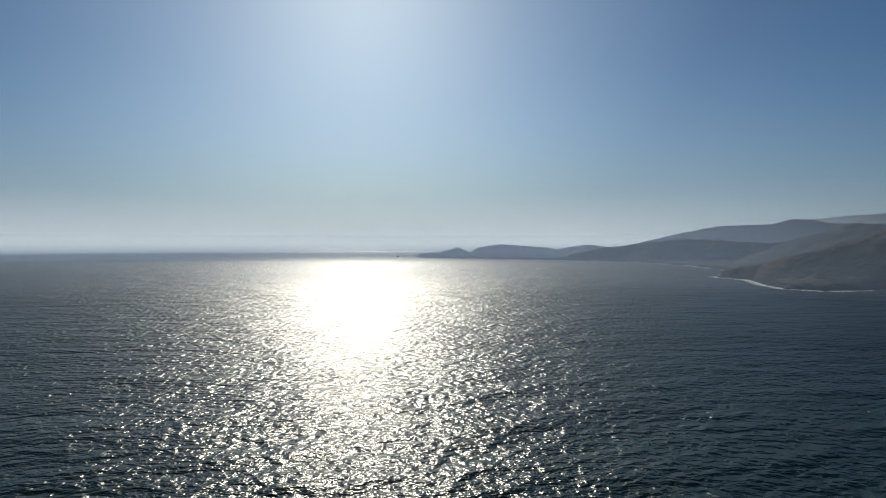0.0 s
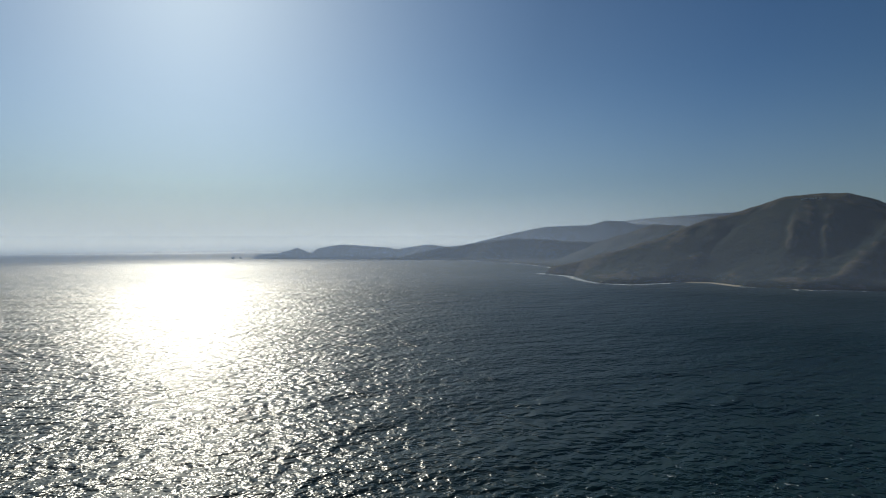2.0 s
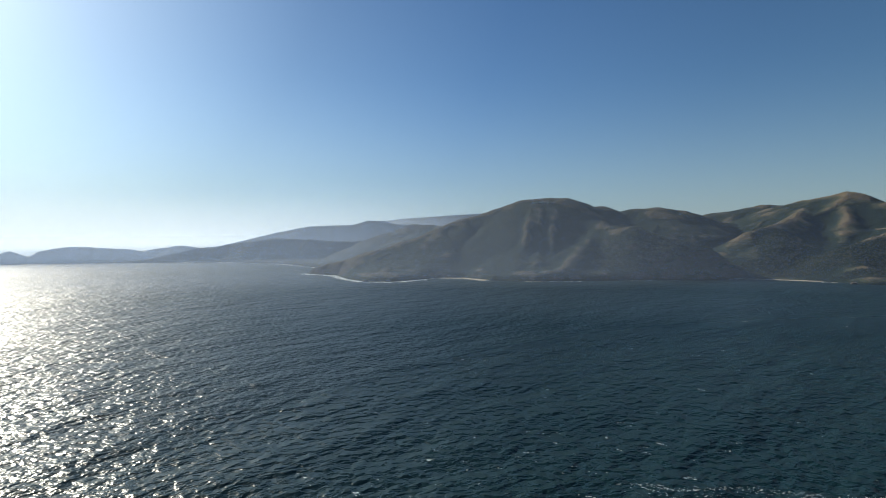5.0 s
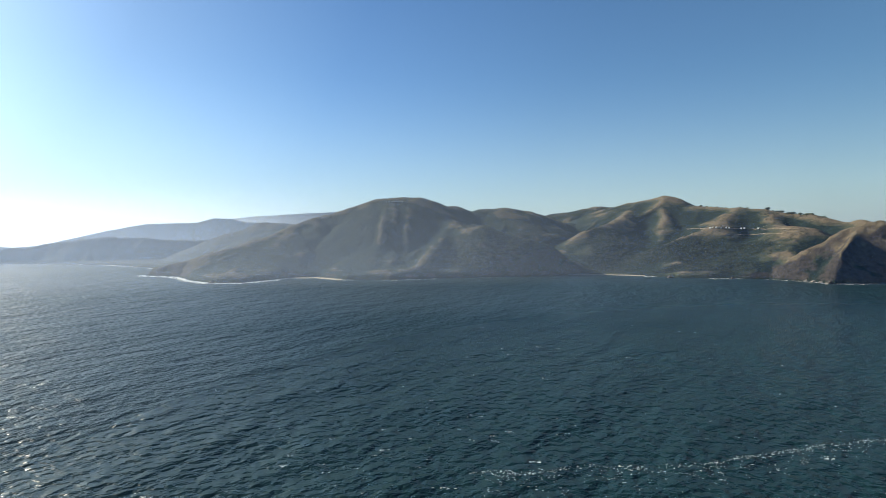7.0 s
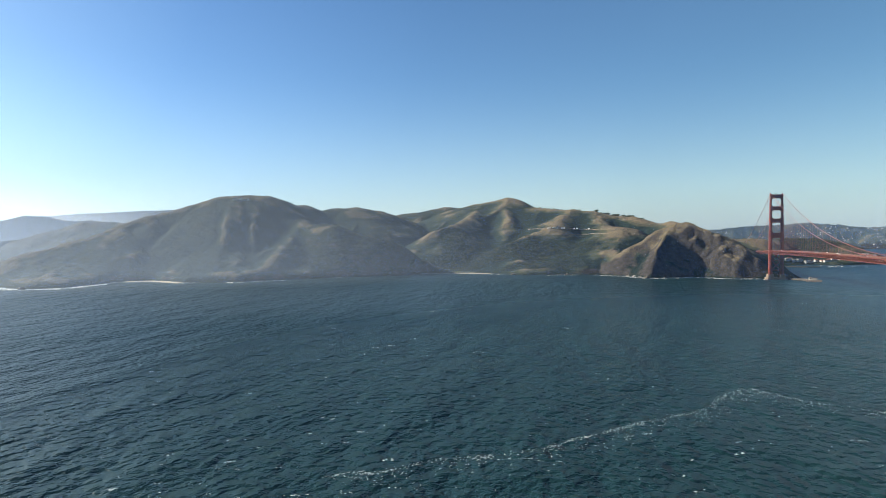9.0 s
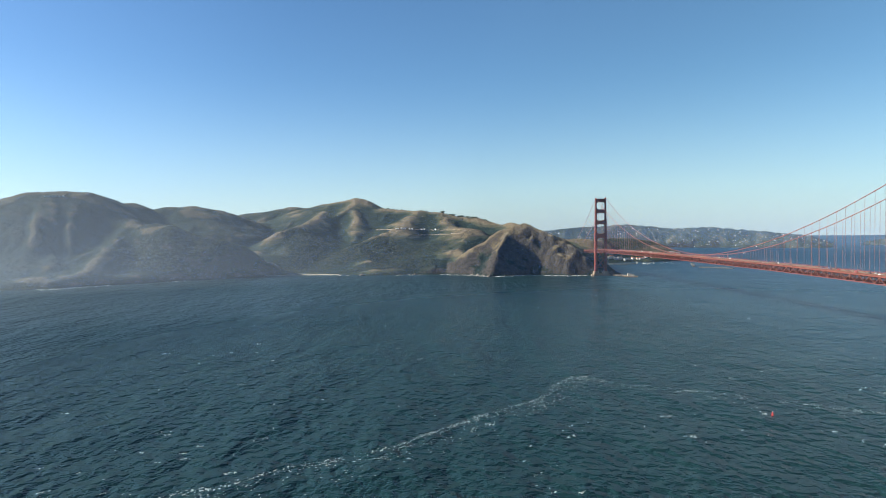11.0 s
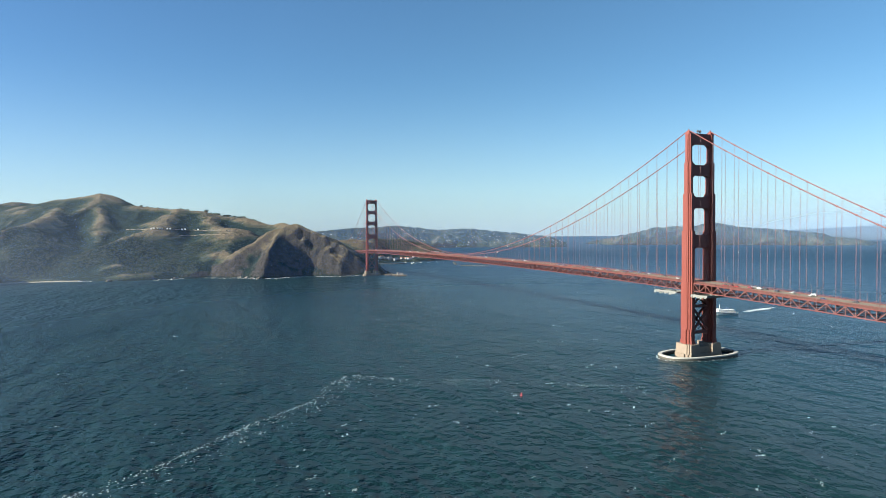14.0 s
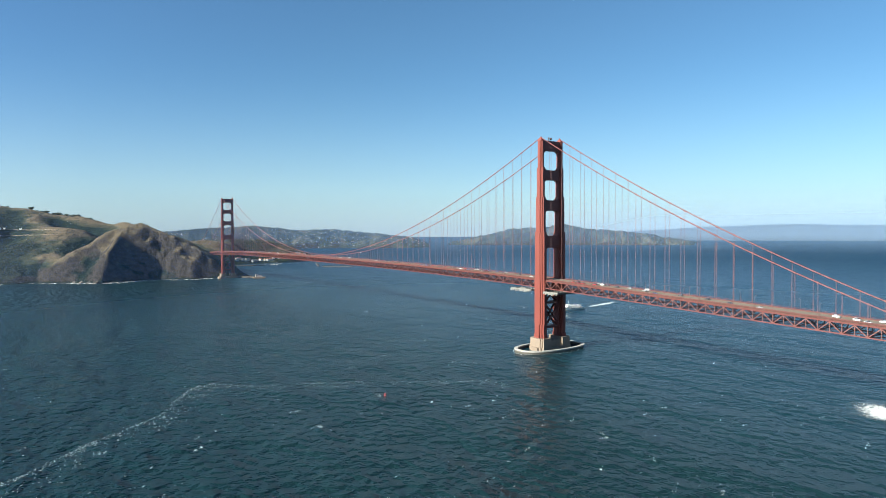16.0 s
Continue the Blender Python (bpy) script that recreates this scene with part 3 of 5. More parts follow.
def build_tower(y0):
    for side in (-1, 1):
        for number, (z0, z1, wx, wy) in enumerate(LEG_STEPS):
            bm = bmesh.new()
            prism(bm, leg_outline(0, wx, wy, wx * 0.13), z0, z1)
            if number == 0:
                leg = part("tower_leg", bm, ORANGE, bridge)
                leg.location = (side * HALF, y0, 0)
            else:
                part("leg_section", bm, ORANGE, leg)
            bm = bmesh.new()
            prism(bm, [(-wx / 2 - 0.25, -wy * 0.13), (wx / 2 + 0.25, -wy * 0.13), (wx / 2 + 0.25, wy * 0.13), (-wx / 2 - 0.25, wy * 0.13)], z0, z1 - 1.2)
            part("pilaster", bm, ORANGE, leg)
        for z in (126.5, 166.5, 75.5, 61.0):
            bm = bmesh.new()
            w = next(s for s in LEG_STEPS if s[0] <= z <= s[1])
            prism(bm, leg_outline(0, w[2] + 0.3, w[3] + 0.3, w[2] * 0.13), z, z + 0.5)
            part("collar", bm, ORANGE, leg)
        bm = bmesh.new()
        prism(bm, [(-2.2, -3.2), (2.2, -3.2), (2.2, 3.2), (-2.2, 3.2)], 222, 224.4, [(-1.6, -2.2), (1.6, -2.2), (1.6, 2.2), (-1.6, 2.2)])
        prism(bm, [(-1.2, -1.6), (1.2, -1.6), (1.2, 1.6), (-1.2, 1.6)], 224.4, 226.2, [(-0.5, -0.5), (0.5, -0.5), (0.5, 0.5), (-0.5, 0.5)])
        box(bm, (-0.25, -0.25, 226.0), (0.25, 0.25, 227.3))
        part("saddle_cap", bm, ORANGE, leg)
    for z0, z1, inner, deep in ((212, 222.5, 11.6, 5.0), (181, 191.4, 11.4, 5.6), (148.5, 159.5, 11.0, 6.6), (109, 121.7, 10.6, 8.0)):
        bm = bmesh.new()
        box(bm, (-inner, -deep / 2, z0), (inner, deep / 2, z1))
        for k in (-1, 1):
            box(bm, (-inner, k * deep / 2 - 0.3, z0 + 1.4), (inner, k * deep / 2 + 0.3, z0 + 2.6))
            box(bm, (-inner, k * deep / 2 - 0.3, z1 - 2.6), (inner, k * deep / 2 + 0.3, z1 - 1.4))
            # stepped haunches that round the corners of the openings
            for step in range(5):
                r = 4.2
                w = r - r * math.sin((step + 0.5) / 5 * 1.5708)
                for low in (-1, 1):
                    zz0 = z0 - (step + 1) * r / 5 if low < 0 else z1 + step * r / 5
                    if low > 0 and z1 > 222:
                        continue
                    box(bm, (k * inner - (w if k > 0 else 0), -deep / 2 + 0.4, zz0), (k * inner + (w if k < 0 else 0), deep / 2 - 0.4, zz0 + r / 5 + 0.02))
        strut = part("portal_strut", bm, ORANGE, bridge)
        strut.location.y = y0
    for z in (24.5, 50.5):
        bm = bmesh.new()
        box(bm, (-10.2, -3.5, z - 1.2), (10.2, 3.5, z + 1.2))
        part("cross_strut", bm, ORANGE, bridge).location.y = y0
    for z0, z1 in ((25.5, 49.5), (51.5, 73)):
        for flip in (-1, 1):
            bm = bmesh.new()
            for yy in (-3.0, 3.0):
                beam(bm, (-10.0 * flip, yy, z0), (10.0 * flip, yy, z1), 2.0, 1.0, (0, 1, 0))
            part("cross_brace", bm, ORANGE, bridge).location.y = y0


build_tower(0)
build_tower(SPAN)


def build_cables():
    cables = {}
    for side in (-1, 1):
        bm = bmesh.new()
        ys = [-SIDE + k * SIDE / 24 for k in range(24)] + [SPAN * k / 84 for k in range(85)] + [SPAN + SIDE * (k + 1) / 24 for k in range(19)]
        tube(bm, [(side * HALF, y, cable_z(y)) for y in ys], 0.44, 8)
        cables[side] = part("main_cable", bm, CABLE_RED, bridge, smooth=True)
    rope = bmesh.new()
    for d in (-0.25, 0.25):
        tube(rope, [(0, d, 0), (0, d, 1)], 0.085, 5)
    rope_mesh = None
    band_mesh = None
    band = bmesh.new()
    tube(band, [(0, -0.6, 0), (0, 0.6, 0)], 0.72, 8)
    step = SPAN / 84
    stations = [k * step for k in range(1, 84)] + [-k * step for k in range(1, 22)] + [SPAN + k * step for k in range(1, 9)]
    for side in (-1, 1):
        for y in stations:
            z0, z1 = deck_z(y) - 0.4, cable_z(y)
            if z1 - z0 < 1:
                continue
            if rope_mesh is None:
                first = part("suspender", rope, ROPE_RED, bridge)
                rope_mesh = first.data
            else:
                first = new("suspender", rope_mesh)
                first.parent = bridge
            first.location, first.scale = (side * HALF, y, z0), (1, 1, z1 - z0)
            if band_mesh is None:
                clamp = part("cable_band", band, CABLE_RED, cables[side])
                band_mesh = clamp.data
            else:
                clamp = new("cable_band", band_mesh)
                clamp.parent = cables[side]
            clamp.location = (side * HALF, y, z1)
            slope = (cable_z(y + 1) - cable_z(y - 1)) / 2
            clamp.rotation_euler.x = math.atan(slope)


build_cables()
Y0, Y1, PANEL = -SIDE, SPAN + 150.0, SPAN / 168


def ribbon(bm, x0, x1, dz0, dz1, ys):
    """A long bar that follows the deck's curve."""
    rings = [[bm.verts.new((x, y, deck_z(y) + dz)) for x, dz in ((x0, dz0), (x1, dz0), (x1, dz1), (x0, dz1))] for y in ys]
    for a, b in zip(rings, rings[1:]):
        for s in range(4):
            bm.faces.new((a[s], b[s], b[(s + 1) % 4], a[(s + 1) % 4]))
    bm.faces.new(rings[0])
    bm.faces.new(rings[-1][::-1])


CHORDS = {}


def build_deck():
    ys = [Y0 + (Y1 - Y0) * k / 120 for k in range(121)]
    bm = bmesh.new()
    ribbon(bm, -9.3, 9.3, -0.9, 0.0, ys)
    part("roadway", bm, ASPHALT, bridge, "grey asphalt roadway")
    for side in (-1, 1):
        a, b = sorted((side * 9.6, side * 13.0))
        bm = bmesh.new()
        ribbon(bm, a, b, -0.8, 0.15, ys)
        part("sidewalk", bm, WALKWAY, bridge)
        for name, dz0, dz1, hw in (("top_chord", -1.6, -0.45, 0.45), ("bottom_chord", -9.1, -8.3, 0.45), ("handrail", 1.2, 1.36, 0.08), ("railing", 0.15, 0.5, 0.04)):
            bm = bmesh.new()
            ribbon(bm, side * HALF - hw, side * HALF + hw, dz0, dz1, ys)
            CHORDS[name, side] = part(name, bm, TRUSS_RED, bridge)
        bm = bmesh.new()
        ribbon(bm, side * 9.45 - 0.12, side * 9.45 + 0.12, 0.0, 0.45, ys)
        part("kerb_rail", bm, TRUSS_RED, bridge)


build_deck()


def build_truss():
    n = int((Y1 - Y0) / PANEL)
    up = bmesh.new()
    box(up, (-0.25, -0.25, 0), (0.25, 0.25, 1))
    slant = bmesh.new()
    box(slant, (-0.3, -0.3, 0), (0.3, 0.3, 1))
    up_mesh = slant_mesh = None
    for side in (-1, 1):
        rest = bmesh.new()
        for k in range(n):
            y, y2 = Y0 + k * PANEL, Y0 + (k + 1) * PANEL
            lo, hi = -8.6, -1.7
            a = Vector((side * HALF, y, deck_z(y) + (lo if k % 2 else hi)))
            b = Vector((side * HALF, y2, deck_z(y2) + (hi if k % 2 else lo)))
            near = side < 0 and y < 560
            if not near:
                beam(rest, (side * HALF, y, deck_z(y) + lo), (side * HALF, y, deck_z(y) + hi), 0.5)
                beam(rest, a, b, 0.6)
                continue
            if up_mesh is None:
                post = part("truss_vertical", up, LIT_RED, CHORDS["top_chord", side])
                up_mesh = post.data
                diagonal = part("truss_diagonal", slant, LIT_RED, CHORDS["bottom_chord", side])
                slant_mesh = diagonal.data
            else:
                post = new("truss_vertical", up_mesh)
                post.parent = CHORDS["top_chord", side]
                diagonal = new("truss_diagonal", slant_mesh)
                diagonal.parent = CHORDS["bottom_chord", side]
            post.location, post.scale = (side * HALF, y, deck_z(y) + lo), (1, 1, hi - lo)
            d = b - a
            diagonal.location, diagonal.scale = a, (1, 1, d.length)
            diagonal.rotation_euler = d.to_track_quat("Z", "Y").to_euler()
        tagged(part("truss_web", rest, LIT_RED, bridge), kind="stuff")
    beams = bmesh.new()
    for k in range(n):
        y = Y0 + k * PANEL
        z = deck_z(y)
        beam(beams, (-HALF, y, z - 1.7), (HALF, y, z - 1.7), 0.5, 1.4)
        if k % 2:
            beam(beams, (-HALF, y, z - 8.3), (HALF, y, z - 8.3), 0.5, 0.7)
            y2 = y + 2 * PANEL
            beam(beams, (-HALF, y, z - 8.4), (HALF, y2, deck_z(y2) - 8.4), 0.4, 0.4)
            beam(beams, (HALF, y, z - 8.4), (-HALF, y2, deck_z(y2) - 8.4), 0.4, 0.4)
            beam(beams, (-HALF, y, z - 8.0), (0, y, z - 2.2), 0.35)
            beam(beams, (HALF, y, z - 8.0), (0, y, z - 2.2), 0.35)
    tagged(part("floor_framing", beams, TRUSS_RED, bridge), kind="stuff")


build_truss()


def oval(a, b, n=48):
    return [(a * math.copysign(abs(math.cos(6.283185 * k / n)) ** 0.9, math.cos(6.283185 * k / n)), b * math.copysign(abs(math.sin(6.283185 * k / n)) ** 0.75, math.sin(6.283185 * k / n))) for k in range(n)]


def build_piers():
    # south pier inside its oval fender
    bm = bmesh.new()
    prism(bm, leg_outline(0, 46, 22, 1.6), -2, 4.0)
    for s in (-1, 1):
        prism(bm, leg_outline(s * HALF, 15.5, 21.5, 1.1), 4.0, 13.4, leg_outline(s * HALF, 14.6, 20.5, 1.0))
    box(bm, (-7, -8, 4), (7, 8, 10.5))
    part("tower_pier", bm, CONCRETE, bridge, "weathered tan concrete tower pier")
    bm = bmesh.new()
    outer, inner = oval(43.8, 22.4), oval(41.0, 19.8)
    n = len(outer)
    rings = [[bm.verts.new((x, y, z)) for x, y in o] for o, z in ((outer, -3), (outer, 2.3), (inner, 2.3), (inner, -3))]
    for a, b in zip(rings, rings[1:]):
        for k in range(n):
            bm.faces.new((a[k], a[(k + 1) % n], b[(k + 1) % n], b[k]))
    part("fender_wall", bm, WET, bridge, "dark wet concrete wall of the oval fender")
    bm = bmesh.new()
    outer, inner = oval(44.2, 22.8), oval(40.8, 19.6)
    rings = [[bm.verts.new((x, y, z)) for x, y in o] for o, z in ((outer, 2.3), (outer, 3.5), (inner, 3.5), (inner, 2.3))]
    for a, b in zip(rings, rings[1:] + rings[:1]):
        for k in range(n):
            bm.faces.new((a[k], a[(k + 1) % n], b[(k + 1) % n], b[k]))
    part("fender_rim", bm, PALE, bridge, "pale concrete rim of the oval fender")
    bm = bmesh.new()
    box(bm, (27, 9, -1), (38, 16, 4.6))
    part("landing_block", bm, WET, bridge, "dark concrete landing block inside the fender")
    bm = bmesh.new()
    prism(bm, leg_outline(0, 52, 24, 1.6), -3, 5.0)
    for s in (-1, 1):
        prism(bm, leg_outline(s * HALF, 15, 21, 1.1), 5.0, 13.4)
    part("tower_pier", bm, CONCRETE, bridge).location.y = SPAN


build_piers()

# ---------------------------------------------------------------- vegetation on the headlands
LEAF = worn("tree_foliage", (0.026, 0.036, 0.018), 0.9, 0.0, 0.4, 0.5, (0.014, 0.020, 0.010), 0.3)
BARK = worn("bark", (0.09, 0.065, 0.045), 0.9)


def ground_z(x, y):
    h, _ = land_height(np.array([float(x)]), np.array([float(y)]))
    return float(h[0])


def clump(bm, at, r, rnd):
    """A ragged clump of leaves."""
    res = bmesh.ops.create_icosphere(bm, subdivisions=1, radius=1.0)
    sx, sy, sz = r * rnd.uniform(0.8, 1.25), r * rnd.uniform(0.8, 1.25), r * rnd.uniform(0.55, 0.85)
    for v in res["verts"]:
        k = rnd.uniform(0.72, 1.25)
        v.co = Vector((v.co.x * sx * k, v.co.y * sy * k, v.co.z * sz * k)) + Vector(at)


def crown(bm, height, spread, rnd, clumps=9):
    for k in range(clumps):
        a, u = rnd.uniform(0, 6.283), rnd.random()
        rr = spread * math.sqrt(rnd.random()) * (1.0 - 0.5 * u)
        clump(bm, (rr * math.cos(a), rr * math.sin(a), height * (0.22 + 0.6 * u)), spread * rnd.uniform(0.34, 0.55), rnd)


def build_trees():
    rnd = random.Random(4)
    kinds = []
    for k in range(3):
        tree = empty("tree", label="dark wind-shaped evergreen tree on the grassy ridge", category="tree", group="trees on the ridge")
        bm = bmesh.new()
        tube(bm, [(0, 0, -1), (0.3, 0.1, 3), (0.2, -0.2, 5.5), (0.5, 0, 8)], [0.7, 0.5, 0.35, 0.12], 7)
        for limb in range(4):
            a = limb * 1.6 + k
            tube(bm, [(0.2, 0, 2 + limb), (2.2 * math.cos(a), 2.2 * math.sin(a), 4 + limb), (4 * math.cos(a), 4 * math.sin(a), 5 + limb * 0.7)], [0.25, 0.16, 0.06], 5)
        part("trunk", bm, BARK, tree)
        bm = bmesh.new()
        crown(bm, 10.5, 6.5, rnd, 24)
        part("crown", bm, LEAF, tree)
        kinds.append(tree)
    spots = [(-452, 2060), (-436, 2050), (-422, 2040), (-408, 2028), (-388, 2010), (-374, 1998), (-352, 1972), (-342, 1964), (-330, 1955), (-322, 1945), (-288, 1908), (-281, 1902),
             (-690, 2190), (-668, 2175), (-650, 2168), (-628, 2152), (-610, 2145), (-595, 2130), (-545, 2108), (-520, 2095)]
    for k, (x, y) in enumerate(spots):
        s = rnd.uniform(0.4, 0.8) if k > 11 else rnd.choice((0.5, 0.7, 0.9, 1.1))
        m = pose(x, y, ground_z(x, y) - 1.2 * s, 0, 0, rnd.uniform(0, 360)) @ Matrix.Diagonal((s * 1.35, s * 1.35, s * 0.8, 1))
        if k < 3:
            kinds[k].matrix_basis = m
        else:
            copy_thing(kinds[k % 3], m @ Matrix.Diagonal([1 / v for v in kinds[k % 3].scale] + [1]))


def build_woods(name, label, zones, seed, small=1.8, large=3.6):
    """Dense woodland: many small ragged crowns on trunks."""
    rnd = random.Random(seed)
    pts = []
    for cx, cy, rx, ry, turn, count in zones:
        for k in range(count):
            a, u = rnd.uniform(0, 6.283), math.sqrt(rnd.random())
            px, py = rx * u * math.cos(a), ry * u * math.sin(a)
            c, s = math.cos(radians(turn)), math.sin(radians(turn))
            pts.append((cx + px * c - py * s, cy + px * s + py * c))
    hs, shore = land_height(np.array([p[0] for p in pts]), np.array([p[1] for p in pts]))
    verts, faces = [], []
    ico = bmesh.new()
    bmesh.ops.create_icosphere(ico, subdivisions=1, radius=1.0)
    base = [v.co.copy() for v in ico.verts]
    tris = [[v.index for v in f.verts] for f in ico.faces]
    ico.free()
    for (x, y), z, sh in zip(pts, hs, shore):
        if sh < 14:
            continue
        size = rnd.uniform(small, large)
        for k in range(3):
            at = Vector((x + rnd.uniform(-2, 2), y + rnd.uniform(-2, 2), z + size * rnd.uniform(0.2, 0.9)))
            r = size * rnd.uniform(0.35, 0.6)
            n0 = len(verts)
            for b in base:
                k2 = rnd.uniform(0.7, 1.25)
                verts.append((at.x + b.x * r * k2, at.y + b.y * r * k2, at.z + b.z * r * 0.9 * k2))
            faces += [[n0 + i for i in f] for f in tris]
    ob = new(name, mesh_of(name, verts, faces, LEAF))
    return tagged(ob, label, "trees", kind="stuff")


build_trees()
build_woods("woodland", "dense dark green trees filling the cove's valley", WOODS["valley"], 8)
build_woods("woodland", "dark trees on the shaded spur above the cove", WOODS["spur"], 9)
build_woods("woodland", "scattered dark scrub and bushes on the grassy slopes", [(-620, 1720, 130, 60, 0, 160), (-450, 1560, 120, 90, 0, 260), (-1000, 2000, 120, 200, 0, 120), (-560, 1950, 140, 90, 0, 130), (-420, 1900, 100, 140, 0, 80), (-1500, 1500, 120, 160, 0, 90)], 10, 1.2, 3.0)
build_woods("woodland", "dark trees on the rounded knoll behind the bridge", WOODS["knoll"], 11)

# ---------------------------------------------------------------- roads and buildings on the headlands
EARTH = worn("cut_earth", (0.20, 0.155, 0.11), 0.9, 0.0, 0.3, 0.4, (0.12, 0.09, 0.06), 0.3)
SAND = worn("beach_sand", (0.30, 0.26, 0.20), 0.9, 0.0, 0.3, 0.3, (0.16, 0.14, 0.11), 0.1)
WHITE = worn("white_wall", (0.72, 0.71, 0.68), 0.7)
TOWN = worn("town_wall", (0.40, 0.40, 0.39), 0.8)
ROOF = worn("grey_roof", (0.22, 0.20, 0.19), 0.8)
REDROOF = worn("red_roof", (0.30, 0.11, 0.07), 0.8)
GLASS, _, _ = material("dark_glass", (0.03, 0.04, 0.05), 0.1)


def hill_ribbon(name, line, width, mat, lift, label, category):
    pts = []
    for (ax, ay), (bx, by) in zip(line, line[1:]):
        n = max(2, int(math.hypot(bx - ax, by - ay) / 8))
        pts += [(ax + (bx - ax) * k / n, ay + (by - ay) * k / n) for k in range(n)]
    pts.append(line[-1])
    verts = []
    for k, (x, y) in enumerate(pts):
        px, py = pts[max(k - 1, 0)]
        qx, qy = pts[min(k + 1, len(pts) - 1)]
        d = math.hypot(qx - px, qy - py)
        nx, ny = -(qy - py) / d, (qx - px) / d
        z = max(ground_z(x + nx * s, y + ny * s) for s in (-width / 2, 0, width / 2)) + lift
        for s, dz in ((-width / 2, -1.2), (-width / 2, 0), (width / 2, 0), (width / 2, -1.2)):
            verts.append((x + nx * s, y + ny * s, z + dz))
    faces = [(4 * k + a, 4 * k + a + 1, 4 * k + a + 5, 4 * k + a + 4) for k in range(len(pts) - 1) for a in range(3)]
    ob = new(name, mesh_of(name, verts, faces, mat))
    return tagged(ob, label, category, kind="structure")


def contour_line(az0, az1, z0, z1, r0, r1, n=26):
    """Where the hillside that faces the strait reaches a height, from one bearing to another."""
    line = []
    for k in range(n):
        a = radians(az0 + (az1 - az0) * k / (n - 1))
        r = np.arange(r0, r1, 4.0)
        x, y = EYE.x - math.sin(a) * r, EYE.y + math.cos(a) * r
        h, _ = land_height(x, y)
        over = np.nonzero(h > z0 + (z1 - z0) * k / (n - 1))[0]
        if len(over):
            line.append((float(x[over[0]]), float(y[over[0]])))
    return line


ROAD_LINE = contour_line(6.0, -3.2, 142, 136, 1850, 2500)
hill_ribbon("road_ridge", ROAD_LINE, 4.5, EARTH, 0.3, "narrow road cut across the dry hillside", "road")
hill_ribbon("road_lower", contour_line(3.0, -2.0, 118, 124, 1850, 2400), 3, EARTH, 0.3, "narrow track below the ridge road", "road")


def small_house(name, w, d, h, wall, roof, label, group="", category="house", pitch=0.4):
    house = empty(name, label=label, category=category, group=group)
    bm = bmesh.new()
    box(bm, (-w / 2, -d / 2, -3), (w / 2, d / 2, h))
    walls = part("wall", bm, wall, house)
    bm = bmesh.new()
    lo = [(-w / 2 - 0.5, -d / 2 - 0.5), (w / 2 + 0.5, -d / 2 - 0.5), (w / 2 + 0.5, d / 2 + 0.5), (-w / 2 - 0.5, d / 2 + 0.5)]
    hi = [(-w / 2 - 0.3, -0.2), (w / 2 + 0.3, -0.2), (w / 2 + 0.3, 0.2), (-w / 2 - 0.3, 0.2)]
    prism(bm, lo, h, h + 0.25)
    prism(bm, lo, h + 0.25, h + d * pitch, hi)
    part("roof", bm, roof, house)
    for k in (-0.28, 0.0, 0.28):
        bm = bmesh.new()
        box(bm, (k * w - 0.7, -d / 2 - 0.08, h * 0.35), (k * w + 0.7, -d / 2 + 0.1, h * 0.8))
        part("window", bm, GLASS, house)
    return house


def build_battery():
    rnd = random.Random(3)
    for k in range(6):
        x, y = -1706 + k * 8 + rnd.uniform(-2, 2), 1449 + k * 5
        b = small_house("bunker", rnd.uniform(4, 9), 5, 2.6, WHITE, WHITE, "small pale concrete bunker below the hilltop", "hilltop bunkers", "bunker", 0.1)
        b.location = (x, y, ground_z(x, y) - 0.3)
        b.rotation_euler.z = radians(30)
    for k in (5.0, 5.5, 6.3, 6.8, 7.3, 8.4, 9.0, 11.5, 12.2, 15.0):
        (ax, ay), (bx, by) = ROAD_LINE[int(k)], ROAD_LINE[int(k) + 1]
        x, y = ax + (bx - ax) * (k % 1), ay + (by - ay) * (k % 1)
        b = small_house("parked_van", 5.0, 2.0, 2.2, WHITE, WHITE, "pale vehicle parked along the hillside road", "parked vehicles", "van", 0.05)
        b.location = (x, y, ground_z(x, y) + 3.2)
        b.rotation_euler.z = radians(-20)


build_battery()


